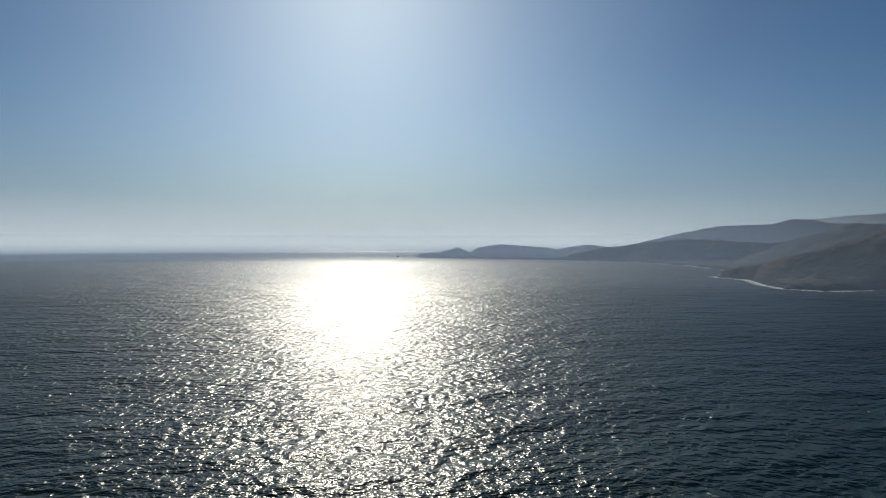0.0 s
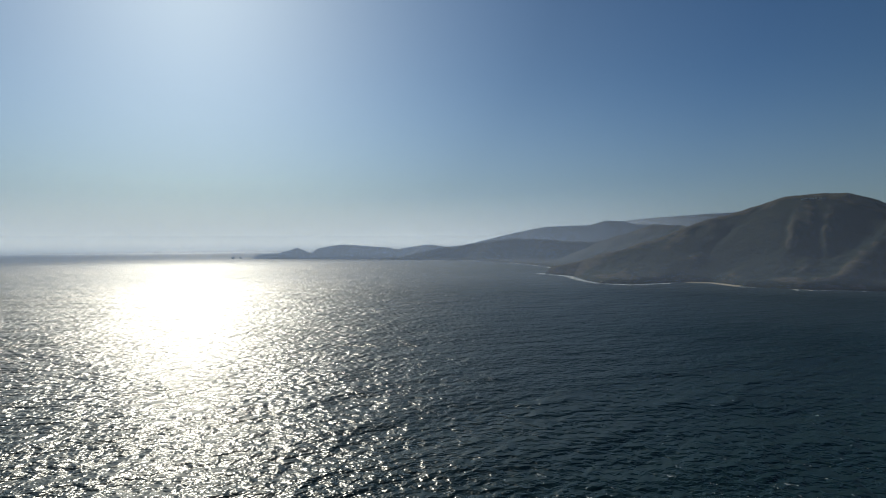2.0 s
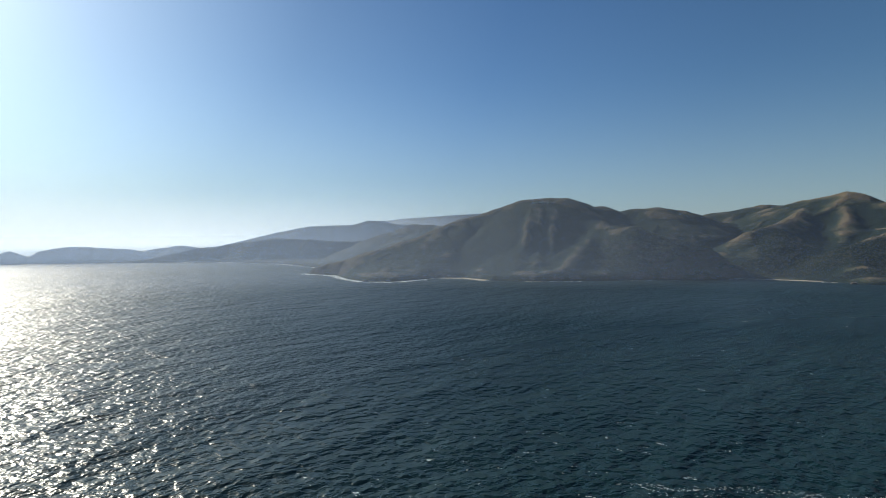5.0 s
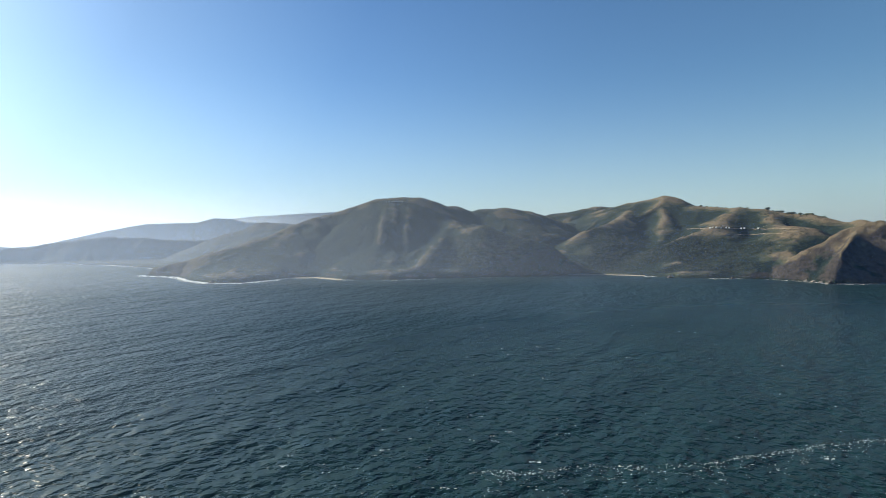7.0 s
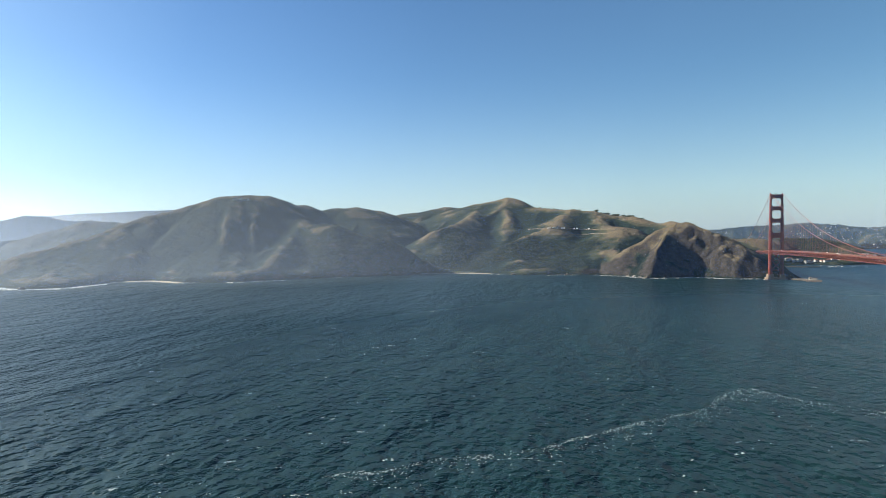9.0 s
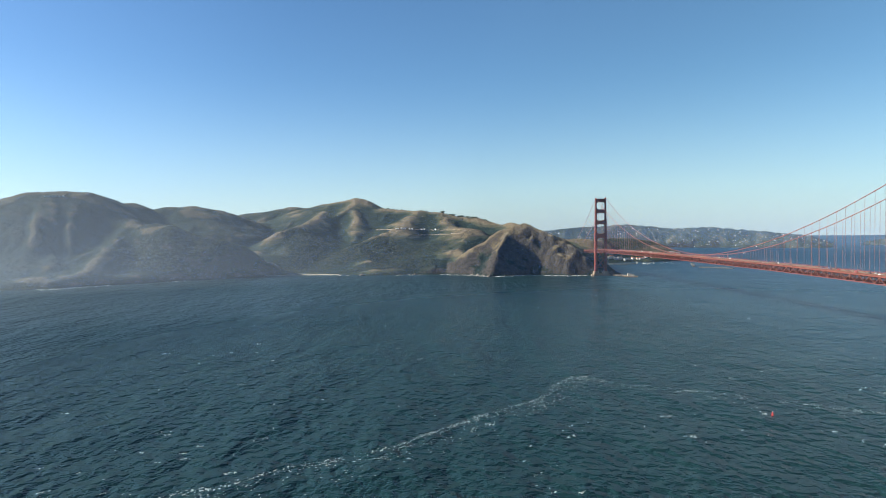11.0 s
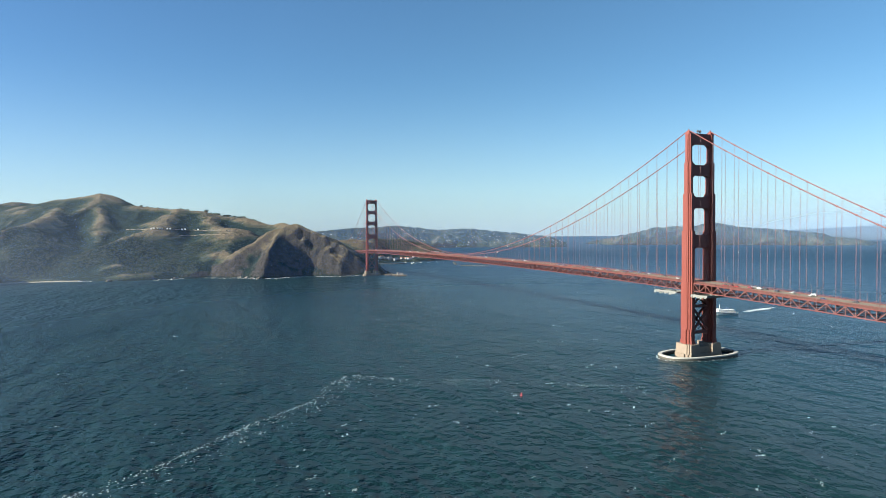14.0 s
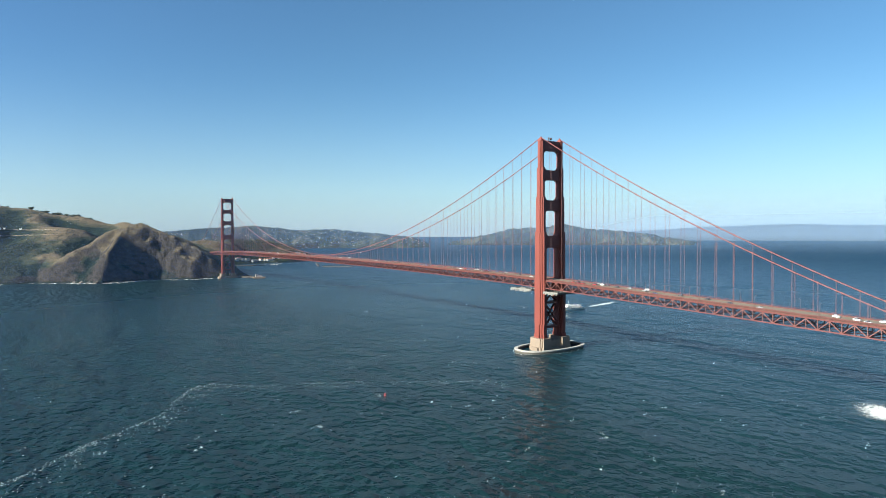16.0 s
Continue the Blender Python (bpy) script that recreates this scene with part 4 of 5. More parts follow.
def build_town():
    """Houses on the far hills, and the waterfront below the knoll behind the bridge."""
    rnd = random.Random(21)
    kinds = [small_house("house", 6, 4, 2.6, TOWN, ROOF, "white house with a grey roof on the wooded hillside", "hillside houses"),
             small_house("house", 4.5, 4, 2.4, TOWN, REDROOF, "pale house with a reddish roof on the wooded hillside", "hillside houses"),
             small_house("house", 8, 4, 2.6, TOWN, ROOF, "long white house among trees on the hillside", "hillside houses")]
    graph = bpy.context.evaluated_depsgraph_get()
    count = 0
    for tries in range(2600):
        a = radians(rnd.uniform(-36.5, -8.0))
        r = rnd.uniform(4310, 4475)
        x, y = EYE.x - math.sin(a) * r, EYE.y + math.cos(a) * r
        hit, at, normal, _, ob, _ = scene.ray_cast(graph, (x, y, 900), (0, 0, -1))
        if not hit or not ob.name.startswith("backdrop_town") or at.z < sea_height(r) + 6:
            continue
        turn = rnd.uniform(-60, 60) + math.degrees(a)
        m = pose(*at, 0, 0, turn) @ Matrix.Scale(rnd.choice((0.55, 0.65, 0.75, 1.0)), 4)
        if count < 3:
            kinds[count].matrix_basis = m
        else:
            house = copy_thing(kinds[rnd.randrange(3)], m)
            house.matrix_basis = m
        count += 1
        if count >= 330:
            break
    for k in range(26):
        x, y = 225 + k * 14 + rnd.uniform(-5, 5), 2035 + k * 4.2 + rnd.uniform(-4, 30)
        z = ground_z(x, y)
        if z < 0.4:
            continue
        h = small_house("waterfront_building", rnd.uniform(9, 24), rnd.uniform(7, 11), rnd.uniform(4, 8), rnd.choice([TOWN, PALE]), rnd.choice([ROOF, ROOF, REDROOF]),
                        "low pale waterfront building with a pitched roof", "waterfront buildings", "building")
        h.location = (x, y, z)
        h.rotation_euler.z = radians(rnd.uniform(10, 60))


build_town()


def build_lime_point():
    """The rocky spit with a low fog-signal house beside the far tower."""
    rock = worn("wet_rock", (0.07, 0.06, 0.05), 0.8, 0.0, 0.2, 0.5, (0.02, 0.02, 0.02), 0.4)
    rnd = random.Random(12)
    for k in range(16):
        bm = bmesh.new()
        res = bmesh.ops.create_icosphere(bm, subdivisions=2, radius=1.0)
        sx, sy, sz = rnd.uniform(6, 12), rnd.uniform(5, 9), rnd.uniform(3.5, 6) * (2.3 if k < 5 else 1)
        for v in res["verts"]:
            v.co = Vector((v.co.x * sx, v.co.y * sy, v.co.z * sz)) * (0.8 + 0.4 * noise.noise(v.co * 2.1 + Vector((k, 0, 0))) + 0.2 * rnd.random())
        ob = part("shore_rock", bm, rock)
        u = k / 15
        ob.location = (22 + 48 * u, 1296 - 66 * u + rnd.uniform(-5, 5), 0.5)
        tagged(ob, "dark wet shore rock at the foot of the tower", "rock", "shore rocks")
    pale = worn("guano_rock", (0.17, 0.155, 0.14), 0.9, 0.0, 0.2, 0.5, (0.08, 0.07, 0.06), 0.4)
    for k, (x, y, s, mat, label) in enumerate(((-366, 1338, 9, pale, "pale guano-stained rock"), (-352, 1320, 7, pale, "pale guano-stained rock"), (-338, 1300, 6, pale, "pale guano-stained rock"), (-322, 1276, 9, rock, "dark wave-washed rock"), (-262, 1306, 7, pale, "pale pointed rock"),
                                               (-700, 1360, 9, rock, "dark wave-washed rock"), (-540, 1376, 8, rock, "dark wave-washed rock"), (-4530, 60, 16, rock, "dark offshore rock"), (-4528, 105, 12, rock, "dark offshore rock"), (-1790, 690, 10, rock, "dark wave-washed rock"))):
        bm = bmesh.new()
        res = bmesh.ops.create_icosphere(bm, subdivisions=2, radius=1.0)
        for v in res["verts"]:
            v.co = Vector((v.co.x * s, v.co.y * s * 0.8, v.co.z * s * 0.75)) * (0.8 + 0.5 * noise.noise(v.co * 2.3 + Vector((k * 3, 0, 0))) + 0.15 * rnd.random())
        ob = part("sea_rock", bm, mat)
        ob.location = (x, y, 0.5 + float(sea_height(math.hypot(x - EYE.x, y - EYE.y))))
        tagged(ob, label + " at the foot of the cliffs", "rock", "sea rocks")
    bm = bmesh.new()
    prism(bm, [(52, 1216), (84, 1208), (88, 1222), (56, 1232)], -2, 4.0)
    tagged(part("landing", bm, CONCRETE), "concrete landing on the rocky spit", "landing")
    house = small_house("signal_house", 13, 7, 4, PALE, ROOF, "pale grey fog signal house on the rocky spit", "", "building", 0.15)
    house.location = (70, 1219, 4.0)
    house.rotation_euler.z = radians(-14)
    house = small_house("signal_house", 5, 5, 6, PALE, ROOF, "small pale tower house on the rocky spit", "", "building", 0.3)
    house.location = (62, 1221, 4.0)


build_lime_point()


def build_harbour():
    """Low breakwaters and piers on the bay behind the bridge."""
    BREAK = worn("breakwater_rock", (0.06, 0.055, 0.05), 0.9, 0.0, 0.2, 0.5, (0.02, 0.02, 0.02), 0.4)
    for name, line, label in (("breakwater", [(175, 1905), (255, 1880), (300, 1890)], "low dark rock breakwater in the bay"),
                              ("breakwater", [(520, 1900), (470, 1760), (440, 1690)], "low dark rock breakwater at the harbour mouth"),
                              ("jetty", [(440, 1640), (520, 1560)], "dark timber jetty with a shed at its end")):
        bm = bmesh.new()
        for (ax, ay), (bx, by) in zip(line, line[1:]):
            beam(bm, (ax, ay, 1.0), (bx, by, 1.0), 9, 4.5)
        bmesh.ops.subdivide_edges(bm, edges=list(bm.edges), cuts=4, use_grid_fill=True)
        for v in bm.verts:
            v.co += Vector((1, 1, 0.6)) * noise.noise(v.co * 0.15) * 1.6
        tagged(part(name, bm, BREAK), label, "breakwater")
    rnd = random.Random(31)
    first = None
    for k in range(20):
        x, y = 330 + rnd.uniform(0, 150), 1880 + rnd.uniform(0, 110)
        if first is None:
            first = make_boat("moored_boat", 7.0, "white moored boat in the small harbour", False)
            first.location = (x, y, 0)
        else:
            copy_thing(first, pose(x, y, 0, 0, 0, rnd.uniform(0, 360)))


def hull_mesh(bm, length, beam_w, height, sections=9):
    rings = []
    for k in range(sections):
        u = k / (sections - 1)
        w = beam_w / 2 * (1 - max(0.0, (u - 0.45) / 0.55) ** 2.2) + 0.02
        x = (u - 0.5) * length
        sheer = height * (1 + 0.35 * u * u)
        rings.append([bm.verts.new(p) for p in ((x, -w, sheer), (x, -w * 0.8, 0), (x, 0, -height * 0.5), (x, w * 0.8, 0), (x, w, sheer))])
    for a, b in zip(rings, rings[1:]):
        for s in range(4):
            bm.faces.new((a[s], a[s + 1], b[s + 1], b[s]))
        bm.faces.new((a[4], a[0], b[0], b[4]))
    bm.faces.new(rings[0])


def make_boat(name, length, label, sail, group="boats on the bay"):
    boat = empty(name, label=label, category="sailing boat" if sail else "boat", group=group)
    bm = bmesh.new()
    hull_mesh(bm, length, length * 0.28, length * 0.1)
    part("hull", bm, WHITE, boat)
    bm = bmesh.new()
    box(bm, (-length * 0.2, -length * 0.08, length * 0.1), (length * 0.12, length * 0.08, length * 0.2), None, 0.1)
    part("cabin", bm, WHITE, boat)
    bm = bmesh.new()
    tube(bm, [(0.05 * length, 0, 0.1 * length), (0.05 * length, 0, length * 1.3)], 0.09, 6)
    part("mast", bm, PALE, boat)
    if sail:
        for name2, x0, x1 in (("mainsail", 0.03, -0.42), ("jib", 0.08, 0.46)):
            bm = bmesh.new()
            rows = 8
            grid = []
            for j in range(rows + 1):
                v = j / rows
                belly = 0.06 * length * math.sin(v * 3.1416)
                row = []
                for i in range(4):
                    u = i / 3
                    row.append(bm.verts.new(((x0 + (x1 - x0) * u * (1 - v)) * length, belly * math.sin(u * 3.1416), (0.2 + 1.05 * v) * length)))
                grid.append(row)
            for a, b in zip(grid, grid[1:]):
                for i in range(3):
                    bm.faces.new((a[i], a[i + 1], b[i + 1], b[i]))
            part(name2, bm, WHITE, boat)
    return boat


build_harbour()


def build_boats():
    first = make_boat("sailing_boat", 10.0, "white sailing boat with raised sails on the bay", True)
    first.location = (1560, 215, 0)
    spots = [(2350, 2350, 1.2), (2420, 2180, 1.0), (2260, 2560, 0.9), (2500, 2700, 1.2), (2100, 2650, 1.1), (2700, 1500, 1.0), (1900, 2800, 1.0), (1250, 2950, 0.9)]
    for x, y, s in spots:
        c = copy_thing(first, pose(x, y, 0, 0, 0, 40 * s + x % 90))
        c.scale = (0.65 * s, 0.65 * s, 0.65 * s)


build_boats()


def build_ferry():
    NAVY = worn("navy_hull", (0.05, 0.07, 0.13), 0.5)
    f = empty("ferry", (262, 222, 0), label="small white two-deck passenger ferry with a dark blue stripe under way", category="ferry")
    f.rotation_euler.z = radians(172)
    f.scale = (0.92, 0.92, 0.92)
    bm = bmesh.new()
    hull_mesh(bm, 54, 12, 3.4, 13)
    part("hull", bm, WHITE, f, "white hull")
    for s in (-1, 1):
        bm = bmesh.new()
        prism(bm, [(-26, s * 5.9), (2, s * 6.1), (2, s * 5.5), (-26, s * 5.3)], 2.3, 3.1)
        part("stripe", bm, NAVY, f, "dark blue stripe along the hull")
    for name, x0, x1, w, z0, z1 in (("lower_deck", -23, 15, 5.2, 3.4, 5.7), ("upper_deck", -20, 10, 4.6, 5.7, 7.8), ("wheelhouse", 3, 9, 3.0, 7.8, 9.7)):
        bm = bmesh.new()
        box(bm, (x0, -w, z0), (x1, w, z1), None, 0.25)
        deck = part(name, bm, WHITE, f)
        n = int((x1 - x0) / 1.9)
        for k in range(n):
            for s in (-1, 1):
                bm = bmesh.new()
                xx = x0 + 1.0 + k * (x1 - x0 - 1.5) / n
                box(bm, (xx, s * w - 0.06, z0 + 0.9), (xx + 1.0, s * w + 0.06, z1 - 0.6))
                part("window", bm, GLASS, deck)
    bm = bmesh.new()
    tube(bm, [(5, 0, 9.5), (4.6, 0, 17)], [0.3, 0.12], 8)
    beam(bm, (4.8, -1.6, 14), (4.8, 1.6, 14), 0.2)
    part("mast", bm, WHITE, f)
    for s in (-1, 1):
        bm = bmesh.new()
        tube(bm, [(-10, 2.5 * s, 7.6), (-10.5, 2.5 * s, 11)], 0.8, 10)
        part("funnel", bm, NAVY, f)


build_ferry()


def build_buoy():
    RED = worn("buoy_red", (0.45, 0.03, 0.03), 0.5)
    b = empty("channel_buoy", (-238, -65, 0), label="small red channel buoy floating in the strait", category="buoy")
    b.scale = (0.62, 0.62, 0.62)
    bm = bmesh.new()
    prism(bm, [(1.25 * math.cos(k * 0.5236), 1.25 * math.sin(k * 0.5236)) for k in range(12)], -0.8, 0.9)
    part("float", bm, RED, b)
    bm = bmesh.new()
    for k in range(4):
        a = k * 1.5708
        beam(bm, (0.9 * math.cos(a), 0.9 * math.sin(a), 0.9), (0.35 * math.cos(a), 0.35 * math.sin(a), 4.0), 0.16)
    prism(bm, [(0.75 * math.cos(k * 0.785), 0.75 * math.sin(k * 0.785)) for k in range(8)], 2.2, 3.8, [(0.4 * math.cos(k * 0.785), 0.4 * math.sin(k * 0.785)) for k in range(8)])
    part("cage", bm, RED, b)
    bm = bmesh.new()
    tube(bm, [(0, 0, 3.8), (0, 0, 4.6)], 0.22, 8)
    part("lantern", bm, PALE, b)


build_buoy()

# ---------------------------------------------------------------- foam
def flecks(name, rows, label, category="foam", lift=0.12):
    """Ragged flat patches of foam on the water: x, y, length, width, turn."""
    rnd = random.Random(len(rows))
    verts, faces = [], []
    for x, y, length, width, turn in rows:
        n = 9
        n0 = len(verts)
        c, s = math.cos(turn), math.sin(turn)
        for k in range(n):
            a = 6.2832 * k / n
            r = rnd.uniform(0.45, 1.15)
            u, v = length / 2 * r * math.cos(a), width / 2 * r * math.sin(a)
            verts.append((x + u * c - v * s, y + u * s + v * c, 0))
        faces.append(list(range(n0, n0 + n)))
    xy = np.array(verts)
    z = wave_height(xy[:, 0], xy[:, 1]) + lift
    ob = new(name, mesh_of(name, np.stack([xy[:, 0], xy[:, 1], z], 1).tolist(), faces, FOAM))
    return tagged(ob, label, category, kind="stuff")


def along(line, step):
    out = []
    for (ax, ay), (bx, by) in zip(line, line[1:]):
        d = math.hypot(bx - ax, by - ay)
        for k in range(max(1, int(d / step))):
            u = (k + 0.5) * step / d
            out.append((ax + (bx - ax) * u, ay + (by - ay) * u, math.atan2(by - ay, bx - ax)))
    return out


def lacy_sheet(name, cx, cy, length, width, turn, most, label, grain):
    """A sheet of broken foam on the water, dense in its middle and torn at the edges."""
    m, t, b = material(name, (0.80, 0.84, 0.84), 0.85)
    cover = t.nodes.new("ShaderNodeAttribute")
    cover.attribute_name = "cover"
    lace = noise_tex(t, 0.55 / grain, 6, 0.72, (1, 1.7, 1), (0, 0, radians(-turn)))
    edge = t.nodes.new("ShaderNodeMath")
    edge.operation = "ADD"
    t.links.new(cover.outputs["Fac"], edge.inputs[0])
    t.links.new(lace, edge.inputs[1])
    t.links.new(ramp(t, edge.outputs[0], [(0.68, 0.0), (1.0, most)]), b.inputs["Alpha"])
    nx, ny = 60, 40
    u, v = np.meshgrid(np.linspace(-1, 1, nx), np.linspace(-1, 1, ny))
    c, s = math.cos(radians(turn)), math.sin(radians(turn))
    x, y = cx + u * length / 2 * c - v * width / 2 * s, cy + u * length / 2 * s + v * width / 2 * c
    z = wave_height(x, y) + 0.25
    verts = np.stack([x.ravel(), y.ravel(), z.ravel()], 1)
    faces = [(r * nx + k, r * nx + k + 1, (r + 1) * nx + k + 1, (r + 1) * nx + k) for r in range(ny - 1) for k in range(nx - 1)]
    ob = new(name, mesh_of(name, verts.tolist(), faces, m, True))
    field = 0.68 - 0.85 * np.hypot(u * (1 - 0.15 * u), v) + 0.3 * fractal(x, y, 12.0 * grain, 33, 4)
    ob.data.attributes.new("cover", "FLOAT", "POINT").data.foreach_set("value", np.clip(field, -1, 1).ravel().astype(np.float32))
    return tagged(ob, label, "foam", kind="stuff")


def build_foam():
    rnd = random.Random(77)
    rows = []
    for k in range(2300):
        a = radians(rnd.uniform(-75, 120))
        r = 255 * (1650 / 255) ** (rnd.random() ** 0.9)
        x, y = EYE.x - math.sin(a) * r, EYE.y + math.cos(a) * r
        if value_noise(np.array([x / 60]), np.array([y / 60]), 90)[0] < 0.45:
            continue
        big = rnd.random() ** 4
        turn = radians(20) + rnd.gauss(0, 0.4)
        for j in range(2 + int(6 * big)):
            u, v = rnd.gauss(0, 0.5 + 2.2 * big), rnd.gauss(0, 0.25 + 0.5 * big)
            rows.append((x + u * math.cos(turn) - v * math.sin(turn), y + u * math.sin(turn) + v * math.cos(turn), rnd.uniform(0.4, 1.0 + 2.0 * big), rnd.uniform(0.12, 0.3 + 0.3 * big), turn + rnd.gauss(0, 0.3)))
    flecks("whitecaps", rows, "small scattered whitecaps on the choppy water")
    rip = [(-600, -190), (-552, -157), (-487, -116), (-435, -61), (-385, -15), (-367, 29), (-344, 51), (-301, 18), (-250, -5), (-190, -43), (-130, -80)]
    rows = []
    for x, y, turn in along(rip, 0.22):
        fade = 0.55 if x > -260 else 1.0
        thin = value_noise(np.array([x / 9]), np.array([y / 9]), 55)[0]
        if rnd.random() > (0.16 + 0.95 * thin) * fade:
            continue
        sway = 5 * (value_noise(np.array([x / 26]), np.array([y / 26]), 57)[0] - 0.5)
        off = sway + (rnd.gauss(0, 1.5) if rnd.random() < 0.36 else abs(rnd.gauss(0, 15)) - 3)
        rows.append((x + math.sin(turn) * off, y - math.cos(turn) * off, rnd.uniform(0.35, 1.2) + 1.6 * rnd.random() ** 5, rnd.uniform(0.13, 0.34), turn + rnd.gauss(0, 0.6)))
    flecks("tide_line_foam", rows, "broken line of white foam along the tide rip")
    lacy_sheet("breaking_foam", 20, -303, 100, 62, 25, 0.7, "churned white foam of water breaking over a shoal", 2.2)
    lacy_sheet("ferry_wake", 356, 240, 165, 20, 13, 0.6, "white wake trailing behind the ferry", 1.2)
    rows = []
    for x, y, turn in along(COAST[:36], 3.0):
        near = x > -2400
        n = value_noise(np.array([x / 70]), np.array([y / 70]), 95)[0]
        beach = (-1740 < x < -1500 and y > 900) or (-990 < x < -770)
        head = -2300 < x < -1700 and y < 860
        if not beach and not head and not -430 < x < 20 and n < 0.5:
            continue
        for k in range(3 if beach or head else 1):
            off = abs(rnd.gauss(0, 5 if beach else 11)) - 2 + (14 * rnd.random() if head else 0)
            rows.append((x + math.sin(turn) * off, y - math.cos(turn) * off, rnd.uniform(5, 14), rnd.uniform(3, 8), turn + rnd.gauss(0, 0.25)))
    for k in range(220):
        a = 6.2832 * k / 220
        rows.append((47.5 * math.cos(a) + rnd.gauss(0, 0.6), 25.8 * math.sin(a) + rnd.gauss(0, 0.6), rnd.uniform(0.6, 2.2), rnd.uniform(0.2, 0.6), a + 1.57))
    flecks("surf", rows, "white surf breaking along the foot of the cliffs", lift=0.35)


build_foam()
for line in ([(-1725, 925), (-1650, 965), (-1535, 925)], [(-985, 1402), (-904, 1413), (-777, 1400)]):
    verts, faces = [], []
    for k, (x, y) in enumerate(line):
        verts += [(x, y - 6, -0.5), (x, y - 6, 0.5), (x, y + 26, 2.8), (x, y + 26, -0.5)]
    for k in range(len(line) - 1):
        faces += [(4 * k + a, 4 * k + (a + 1) % 4, 4 * k + 4 + (a + 1) % 4, 4 * k + 4 + a) for a in range(4)]
    tagged(new("beach", mesh_of("beach", verts, faces, SAND)), "narrow strip of pale beach sand below the hills", "beach", kind="structure")

# ---------------------------------------------------------------- things on the bridge
def build_cars():
    rnd = random.Random(5)
    rubber, _, _ = material("tyre_rubber", (0.02, 0.02, 0.02), 0.9)
    tints = [("white", (0.55, 0.55, 0.54)), ("silver", (0.30, 0.31, 0.32)), ("dark grey", (0.06, 0.06, 0.07)), ("red", (0.35, 0.03, 0.03)), ("white", (0.58, 0.58, 0.56)), ("blue", (0.05, 0.09, 0.2))]
    protos = []
    wheel = None
    for tint, colour in tints:
        paint, _, b = material("car_paint_" + tint.replace(" ", "_"), colour, 0.3)
        car = empty("car", label=tint + " car driving on the bridge roadway", category="car", group="cars on the bridge")
        van = len(protos) == 4
        bm = bmesh.new()
        h = 1.5 if van else 0.95
        prism(bm, [(-0.9, -2.3), (0.9, -2.3), (0.9, 2.3), (-0.9, 2.3)], 0.35, h, [(-0.85, -2.2), (0.85, -2.2), (0.85, 2.1), (-0.85, 2.1)])
        part("body", bm, paint, car)
        bm = bmesh.new()
        prism(bm, [(-0.82, -1.9), (0.82, -1.9), (0.82, 1.1), (-0.82, 1.1)], h, h + 0.55, [(-0.7, -1.5), (0.7, -1.5), (0.7, 0.5), (-0.7, 0.5)])
        part("window_band", bm, GLASS, car)
        bm = bmesh.new()
        prism(bm, [(-0.7, -1.5), (0.7, -1.5), (0.7, 0.5), (-0.7, 0.5)], h + 0.55, h + 0.6)
        part("roof", bm, paint, car)
        for sx in (-0.85, 0.85):
            for sy in (-1.4, 1.4):
                if wheel is None:
                    bm = bmesh.new()
                    tube(bm, [(-0.12, 0, 0), (0.12, 0, 0)], 0.34, 12)
                    w = part("wheel", bm, rubber, car)
                    wheel = w.data
                else:
                    w = new("wheel", wheel)
                    w.parent = car
                w.location = (sx, sy, 0.34)
        protos.append(car)
    used = set()
    lanes = (-7.6, -4.6, -1.6, 1.6, 4.6, 7.6)
    n = 0
    for tries in range(90):
        y = rnd.uniform(-330, 1290) if tries > 40 else rnd.uniform(-330, 420)
        lane = rnd.randrange(6)
        key = (lane, int(y // 14))
        if key in used:
            continue
        used.add(key)
        slope = math.degrees(math.atan((deck_z(y + 1) - deck_z(y - 1)) / 2))
        turn = 0 if lane > 2 else 180
        m = pose(lanes[lane], y, deck_z(y) + 0.02, slope, 0, 0) @ pose(0, 0, 0, 0, 0, turn)
        if n < len(protos):
            protos[n].matrix_basis = m
        else:
            copy_thing(protos[rnd.randrange(len(protos))], m)
        n += 1


build_cars()


def build_lamps():
    dark = worn("lamp_paint", (0.10, 0.045, 0.04), 0.5)
    lamp = empty("street_lamp", label="tall dark red roadway lamp post with a bent arm", category="street lamp", group="bridge lamp posts")
    bm = bmesh.new()
    tube(bm, [(0, 0, 0), (0, 0, 6.5), (0, 0, 9.0)], [0.22, 0.16, 0.12], 8)
    part("pole", bm, dark, lamp)
    bm = bmesh.new()
    tube(bm, [(0, 0, 8.6), (0.5, 0, 9.3), (1.4, 0, 9.6)], 0.1, 6)
    part("arm", bm, dark, lamp)
    bm = bmesh.new()
    prism(bm, [(1.2, -0.25), (2.1, -0.25), (2.1, 0.25), (1.2, 0.25)], 9.35, 9.7)
    part("lantern", bm, dark, lamp)
    first = True
    k = 0
    y = -320.0
    while y < SPAN + 40:
        if abs(y) > 8 and abs(y - SPAN) > 8:
            for side in (-1, 1):
                m = pose(side * 10.4, y + (22.8 if side > 0 else 0), deck_z(y) + 0.15, 0, 0, 180 if side > 0 else 0)
                if first:
                    lamp.matrix_basis = m
                    first = False
                else:
                    copy_thing(lamp, m)
        y += 45.7


build_lamps()


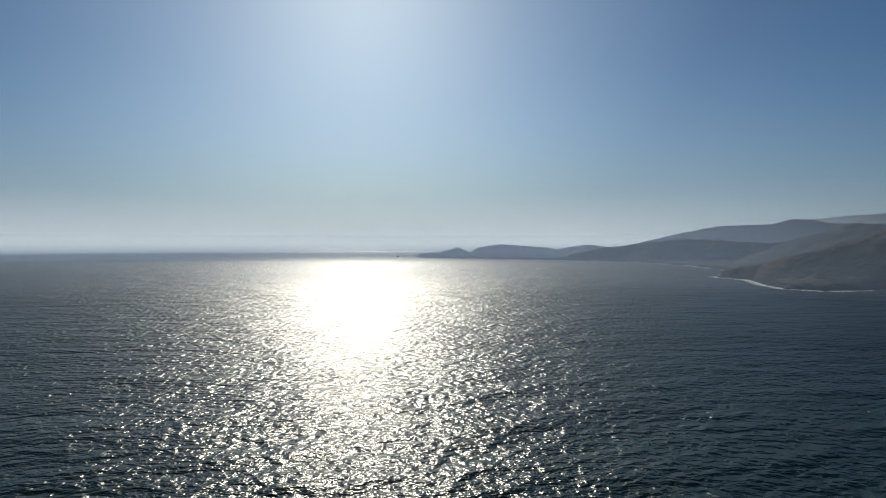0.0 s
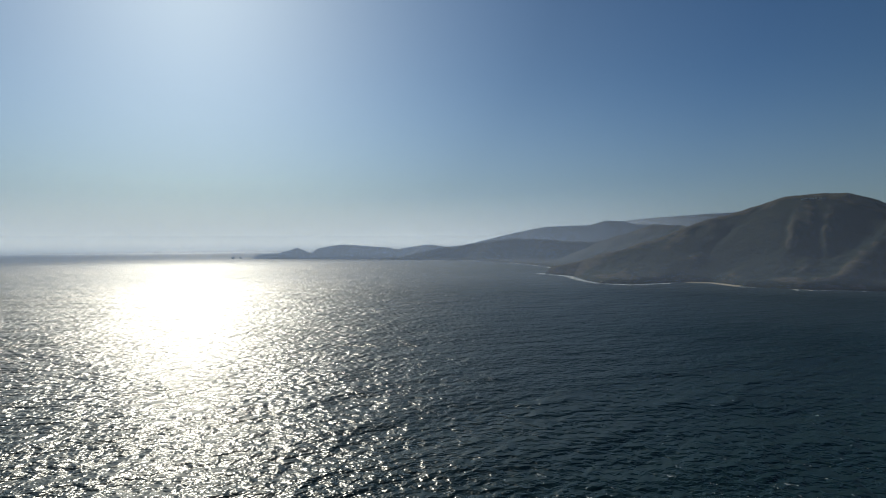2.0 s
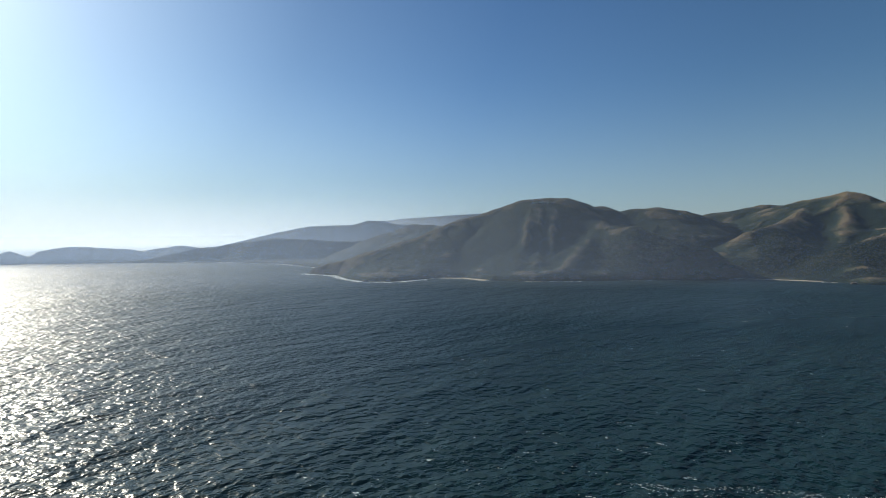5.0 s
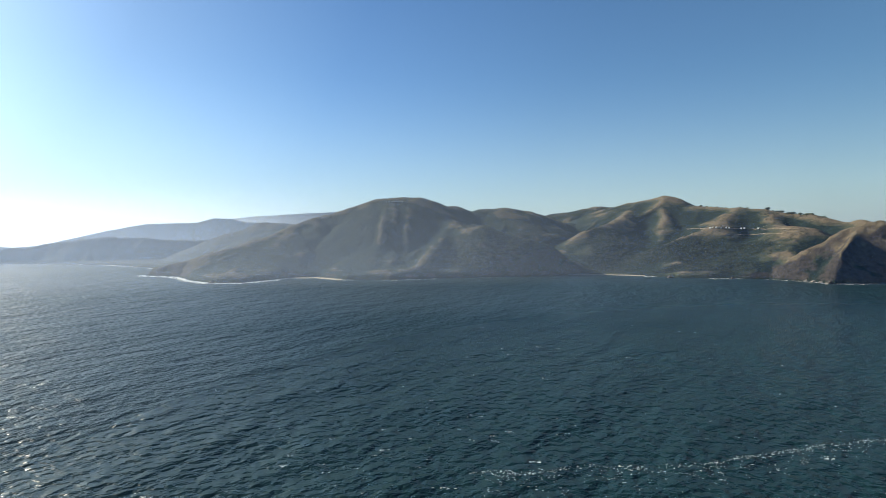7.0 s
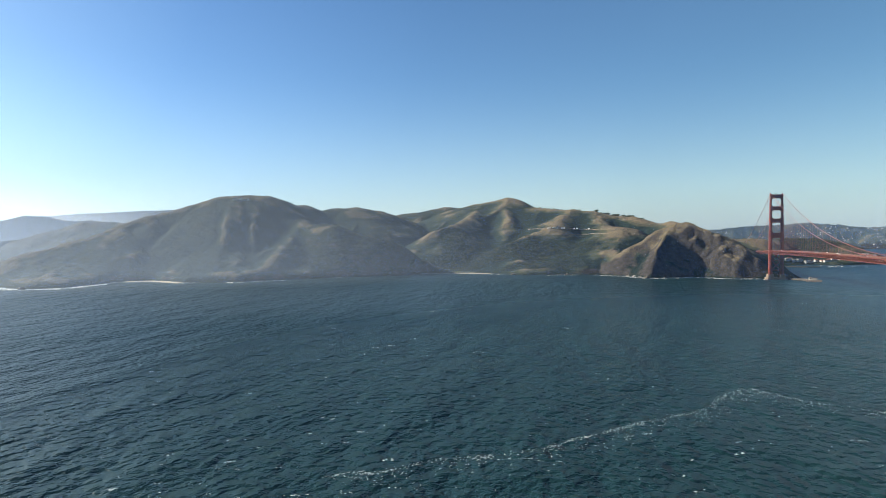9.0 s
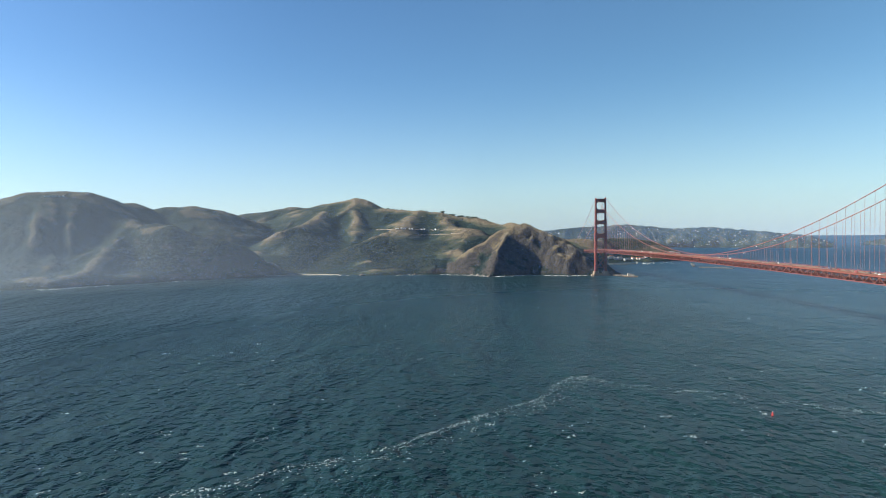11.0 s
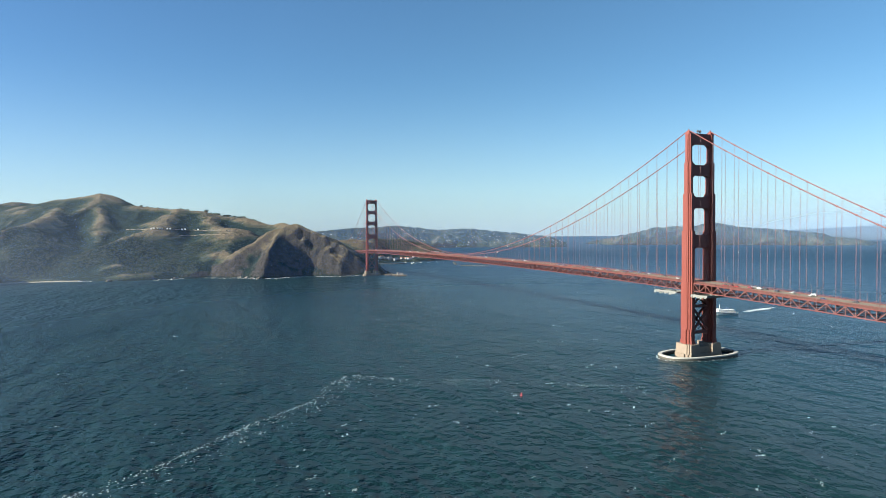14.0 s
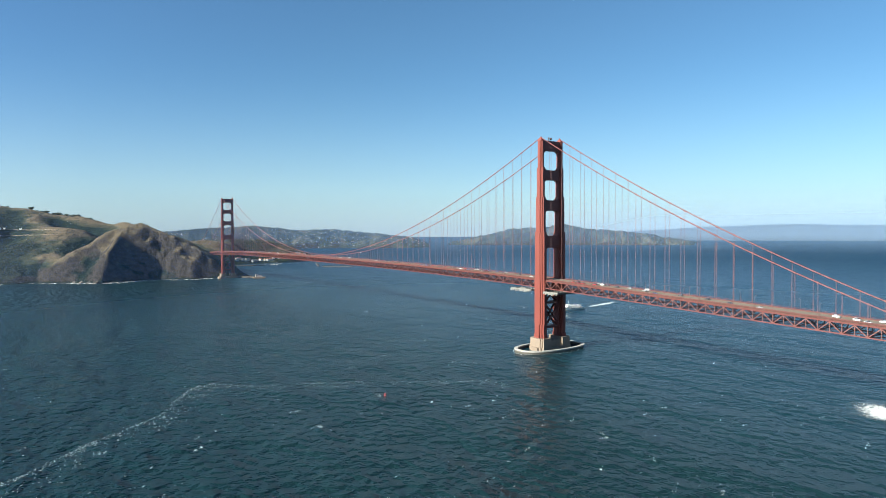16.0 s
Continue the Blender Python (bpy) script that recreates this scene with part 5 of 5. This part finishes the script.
def build_scaffold():
    """Hung maintenance platforms with netting round the near tower, under the deck."""
    net = worn("grey_netting", (0.17, 0.17, 0.16), 0.9)
    steel = worn("scaffold_steel", (0.20, 0.20, 0.19), 0.6, 0.3)
    for x0, x1, y0, y1, z in ((-19, -6, 10, 42, 63.2), (-19, 16, -30, -9.5, 62.5)):
        s = empty("maintenance_scaffold", ((x0 + x1) / 2, (y0 + y1) / 2, z), label="grey hung maintenance platform with netting under the deck", category="scaffold", group="maintenance scaffolds")
        w, d = (x1 - x0) / 2, (y1 - y0) / 2
        bm = bmesh.new()
        box(bm, (-w, -d, -0.3), (w, d, 0))
        part("platform", bm, steel, s)
        for a in (-w, w):
            bm = bmesh.new()
            box(bm, (a - 0.06, -d, 0.004), (a + 0.06, d, 1.3))
            part("netting", bm, net, s)
        for b in (-d, d):
            bm = bmesh.new()
            box(bm, (-w + 0.1, b - 0.06, 0.004), (w - 0.1, b + 0.06, 1.3))
            part("netting", bm, net, s)
        for k in range(6):
            for a in (-w, w):
                bm = bmesh.new()
                beam(bm, (a, -d + 2 * d * k / 5, 0), (a, -d + 2 * d * k / 5, 4.2), 0.14)
                part("hanger", bm, steel, s)
        bm = bmesh.new()
        for k in range(10):
            beam(bm, (-w, -d + 2 * d * k / 9, -0.3), (w, -d + 2 * d * k / 9, -1.1), 0.14)
            beam(bm, (-w, -d + 2 * d * k / 9, -1.1), (w, -d + 2 * d * k / 9, -0.3), 0.14)
        part("under_frame", bm, steel, s)
        rnd = random.Random(int(z * 10))
        for k in range(14):
            bm = bmesh.new()
            px, py = rnd.uniform(-w, w * 0.8), rnd.uniform(-d, d * 0.9)
            box(bm, (px, py, 0.01), (px + rnd.uniform(0.8, 2.6), py + rnd.uniform(0.8, 3.0), rnd.uniform(0.4, 2.2)))
            part("tarpaulin", bm, steel if k % 3 == 0 else net, s)
        for k in range(9):
            bm = bmesh.new()
            py = -d + 2 * d * (k + rnd.random() * 0.6) / 9
            drop = rnd.uniform(0.8, 2.6)
            prism(bm, [(-w - 0.15, py), (-w - 0.03, py), (-w - 0.03, py + 2 * d / 10), (-w - 0.15, py + 2 * d / 10)], -drop, 0.0)
            part("hanging_net", bm, net, s)


build_scaffold()


def build_tower_top(y0):
    """Aviation beacon and dish between the tower's heads."""
    dark, _, _ = material("beacon_dark", (0.05, 0.03, 0.03), 0.6)
    b = empty("tower_beacon", (-2.5, y0, 222.5), label="small dark beacon mast and dish on the tower top", category="beacon", group="tower beacons")
    bm = bmesh.new()
    tube(bm, [(0, 0, 0), (0, 0, 3.6)], 0.3, 8)
    part("mast", bm, dark, b)
    bm = bmesh.new()
    prism(bm, [(1.1 * math.cos(k * 0.524), 1.1 * math.sin(k * 0.524)) for k in range(12)], 2.2, 4.0, [(0.7 * math.cos(k * 0.524), 0.7 * math.sin(k * 0.524)) for k in range(12)])
    part("lantern", bm, dark, b)
    bm = bmesh.new()
    res = bmesh.ops.create_uvsphere(bm, u_segments=12, v_segments=6, radius=1.4, matrix=Matrix.Translation((3.2, 0, 2.6)) @ Matrix.Diagonal((0.6, 1, 1, 1)))
    tube(bm, [(3.2, 0, 0), (3.2, 0, 2.6)], 0.2, 6)
    part("dish", bm, dark, b)


build_tower_top(0)
build_tower_top(SPAN)
